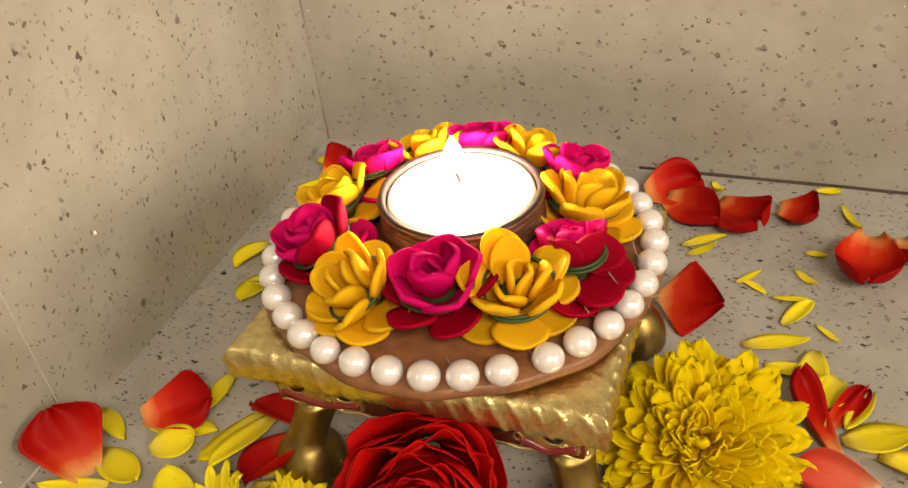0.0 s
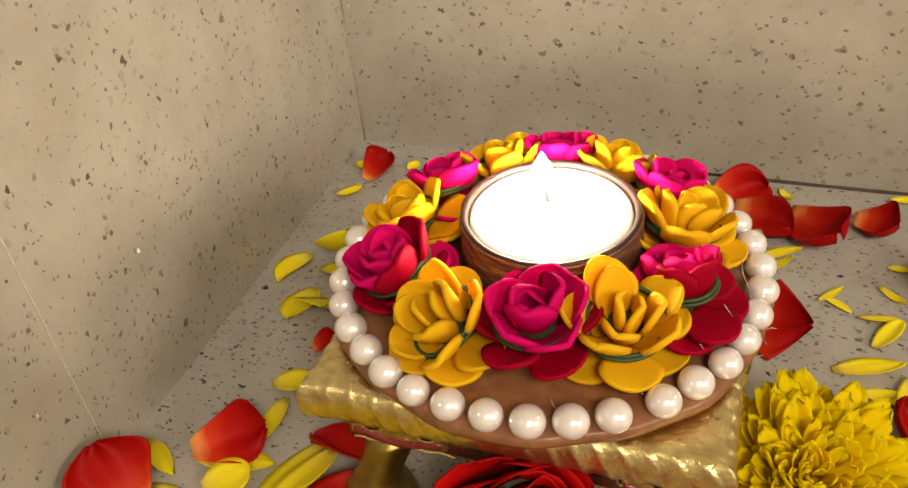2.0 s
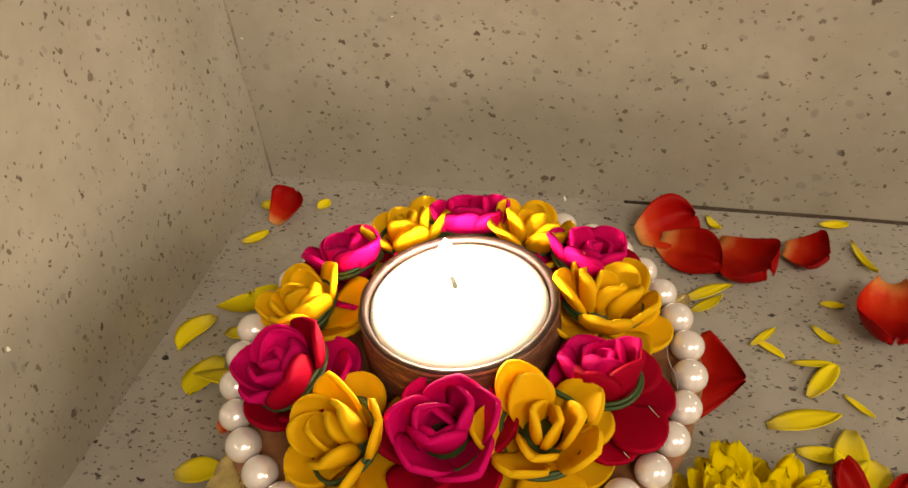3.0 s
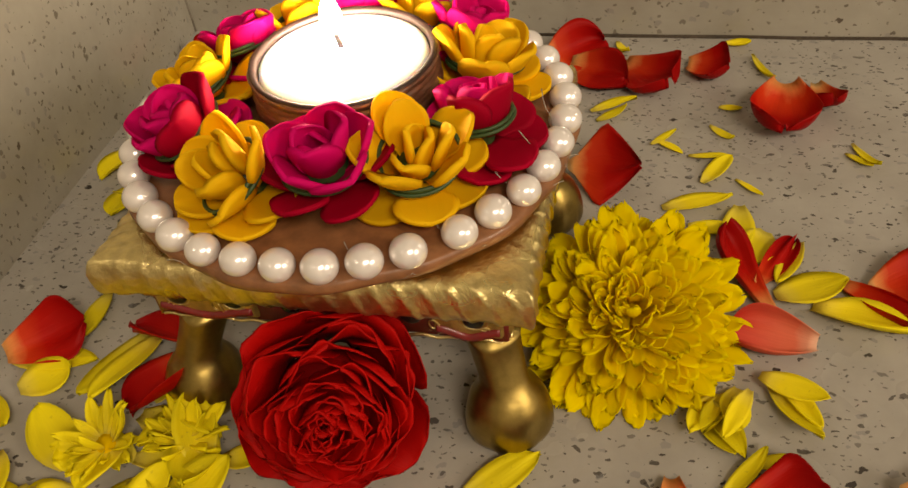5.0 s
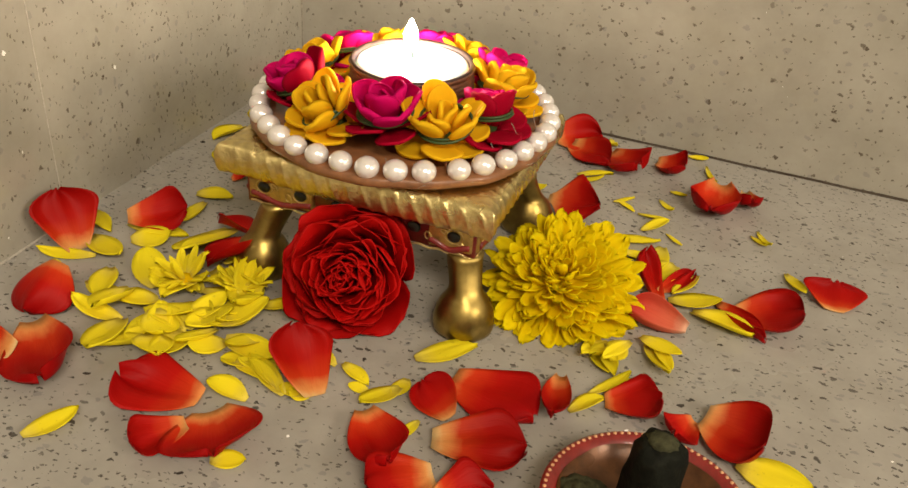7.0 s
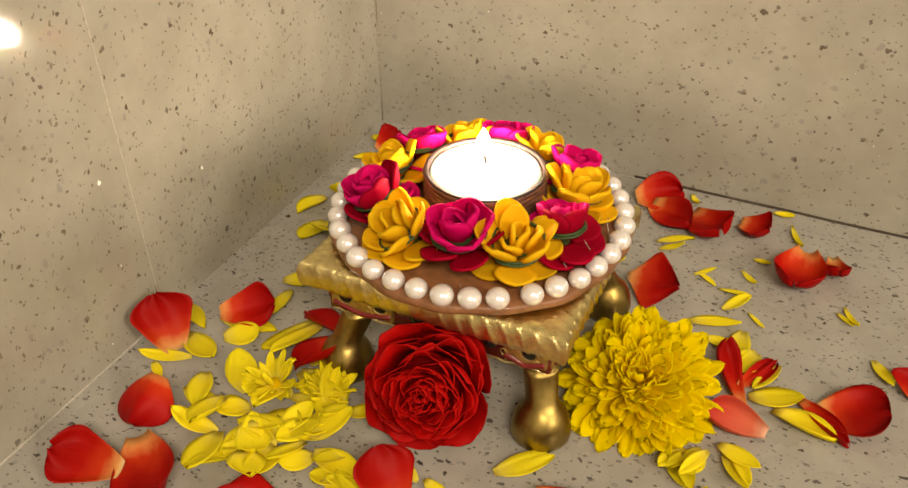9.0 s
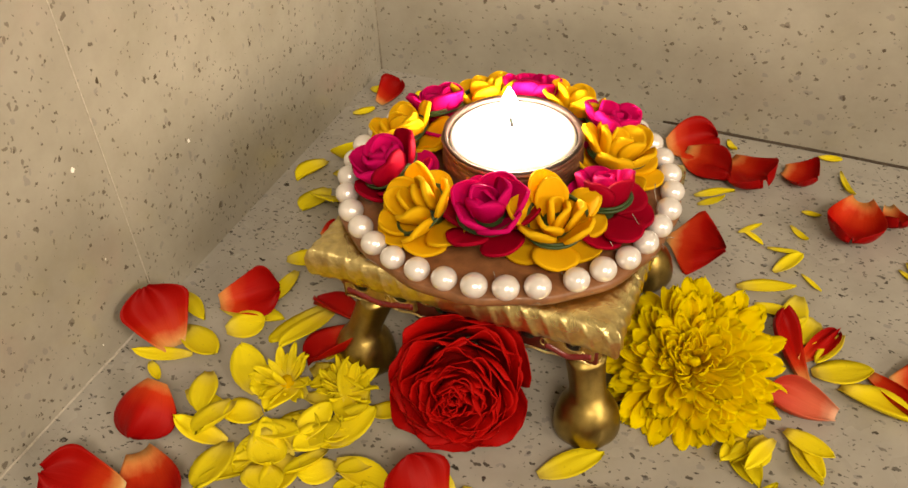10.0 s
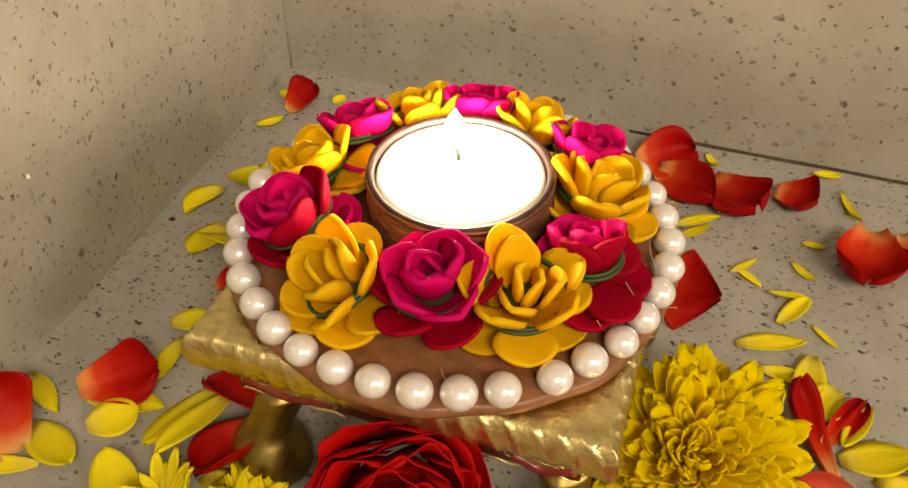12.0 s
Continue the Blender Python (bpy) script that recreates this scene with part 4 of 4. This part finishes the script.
yellow_petal(0.0708, 0.0291, -75, 0.0180, 0.0053, 2, 0.0000)
yellow_petal(0.0775, 0.0219, -90, 0.0120, 0.0034, 2, 0.0000)
yellow_petal(0.0907, 0.0301, 177, 0.0179, 0.0062, 1, 0.0000)
yellow_petal(0.0971, 0.0219, 156, 0.0127, 0.0068, 3, 0.0000)
yellow_petal(0.1052, 0.0175, 160, 0.0153, 0.0039, 0, 0.0000)
yellow_petal(0.0981, -0.0014, -77, 0.0167, 0.0084, 5, 0.0000)
yellow_petal(0.1062, -0.0042, -112, 0.0201, 0.0078, 6, 0.0000)
yellow_petal(0.1224, 0.0609, -159, 0.0133, 0.0019, 7, 0.0000)
yellow_petal(0.1202, 0.0565, -139, 0.0087, 0.0018, 5, 0.0000)
yellow_petal(0.1343, 0.0347, -150, 0.0134, 0.0036, 7, 0.0000)
yellow_petal(0.0862, 0.0771, -90, 0.0065, 0.0020, 0, 0.0000)
yellow_petal(0.0970, 0.1065, -163, 0.0160, 0.0021, 2, 0.0000)
yellow_petal(0.0532, 0.1147, -159, 0.0101, 0.0022, 7, 0.0000)
yellow_petal(0.0881, 0.1145, -94, 0.0086, 0.0030, 5, 0.0000)
yellow_petal(0.0834, 0.0672, -133, 0.0101, 0.0016, 3, 0.0000)
yellow_petal(0.0810, -0.0680, -43, 0.0116, 0.0048, 7, 0.0000)
yellow_petal(0.0843, -0.0589, -43, 0.0153, 0.0032, 4, 0.0000)
yellow_petal(0.0908, -0.0495, -81, 0.0094, 0.0029, 6, 0.0000)
yellow_petal(0.1271, -0.0687, -98, 0.0200, 0.0082, 2, 0.0000)
yellow_petal(0.0017, -0.1250, -62, 0.0085, 0.0042, 1, 0.0000)
yellow_petal(-0.1040, 0.1006, -92, 0.0078, 0.0036, 3, 0.0000)
yellow_petal(-0.1015, 0.0787, -56, 0.0095, 0.0049, 1, 0.0000)
yellow_petal(-0.0817, 0.1012, -25, 0.0054, 0.0035, 3, 0.0000)
yellow_petal(0.0032, -0.0941, 64, 0.0126, 0.0039, 7, 0.0000)
yellow_petal(0.0112, -0.0944, 85, 0.0073, 0.0041, 2, 0.0000)
yellow_petal(-0.0130, -0.0908, -104, 0.0099, 0.0041, 0, 0.0002)
yellow_petal(0.0012, -0.0858, 107, 0.0136, 0.0039, 1, 0.0000)
yellow_petal(-0.0252, -0.0806, 163, 0.0140, 0.0046, 13, 0.0013)
yellow_petal(-0.0509, -0.0994, -38, 0.0142, 0.0038, 5, 0.0003)
yellow_petal(-0.0503, -0.0812, -94, 0.0177, 0.0056, 16, 0.0015)
yellow_petal(-0.0453, -0.0542, -101, 0.0210, 0.0077, 3, 0.0002)
yellow_petal(-0.0400, -0.0667, -77, 0.0175, 0.0073, 1, 0.0006)
yellow_petal(-0.0313, -0.0465, 162, 0.0196, 0.0063, 11, 0.0005)
# the little heap of broad petals behind the stool by the side wall
yellow_petal(-0.0860, 0.0480, 222, 0.0205, 0.0150, 44, 0.0012)
yellow_petal(-0.0880, 0.0375, 257, 0.0110, 0.0050, 8, 0.0010)
yellow_petal(-0.0770, 0.0240, 196, 0.0185, 0.0150, 38, 0.0010)

# the thick drift of yellow petals beside the rose
drift = random.Random(77)
for k in range(30):
    a, d = drift.uniform(0, 2 * math.pi), math.sqrt(drift.random())
    px, py = -0.0370 + 0.030 * d * math.cos(a), -0.0760 + 0.0165 * d * math.sin(a) + 0.35 * 0.030 * d * math.cos(a)
    if px < -0.058 or math.hypot(px - 0.0085, py + 0.062) < 0.022:
        continue
    yellow_petal(px, py, drift.uniform(0, 360), drift.uniform(0.012, 0.018), drift.uniform(0.0050, 0.0080), drift.uniform(0, 18), drift.uniform(0.0003, 0.0035) * (1 - 0.6 * d))


def crushed_bloom(x, y, seed, lift):
    rng = random.Random(seed)
    head = thing("crushed_flower", "small crushed yellow flower head among loose petals", "flower", "crushed yellow flowers", at=(x, y, lift))
    part("flower_heart", drop_bead(0.0032, 0.0032, 0.0020), BLOOM_PETAL, head)
    for k in range(26):
        bm = petal(rng.uniform(0.007, 0.012), rng.uniform(0.0022, 0.0042), "strap", rng.uniform(0.2, 0.6), rng.uniform(0.2, 1.0), rng.uniform(-0.8, 0.4), 0.08, 0.00028, 7, 5, seed + k, 0.1)
        turned(bm, pose(0, 0, 0.0005, 0, 0, k * 137.5) @ Matrix.Translation((0, 0.0012, 0)) @ pose(0, 0, 0, rng.uniform(2, 72), rng.uniform(-30, 30), 0))
        part("petal", bm, YELLOW_PETAL, head)


crushed_bloom(-0.0485, -0.0640, 4100, 0.0022)
crushed_bloom(-0.0300, -0.0600, 4200, 0.0022)
# petals fallen from the bloom, lying against its edge
for k in range(9):
    yellow_petal(0.0800 + 0.0022 * k, -0.0370 + 0.0014 * k + drift.uniform(-0.002, 0.002), drift.uniform(150, 250), drift.uniform(0.010, 0.017), drift.uniform(0.003, 0.005), drift.uniform(0, 16), drift.uniform(0, 0.003))
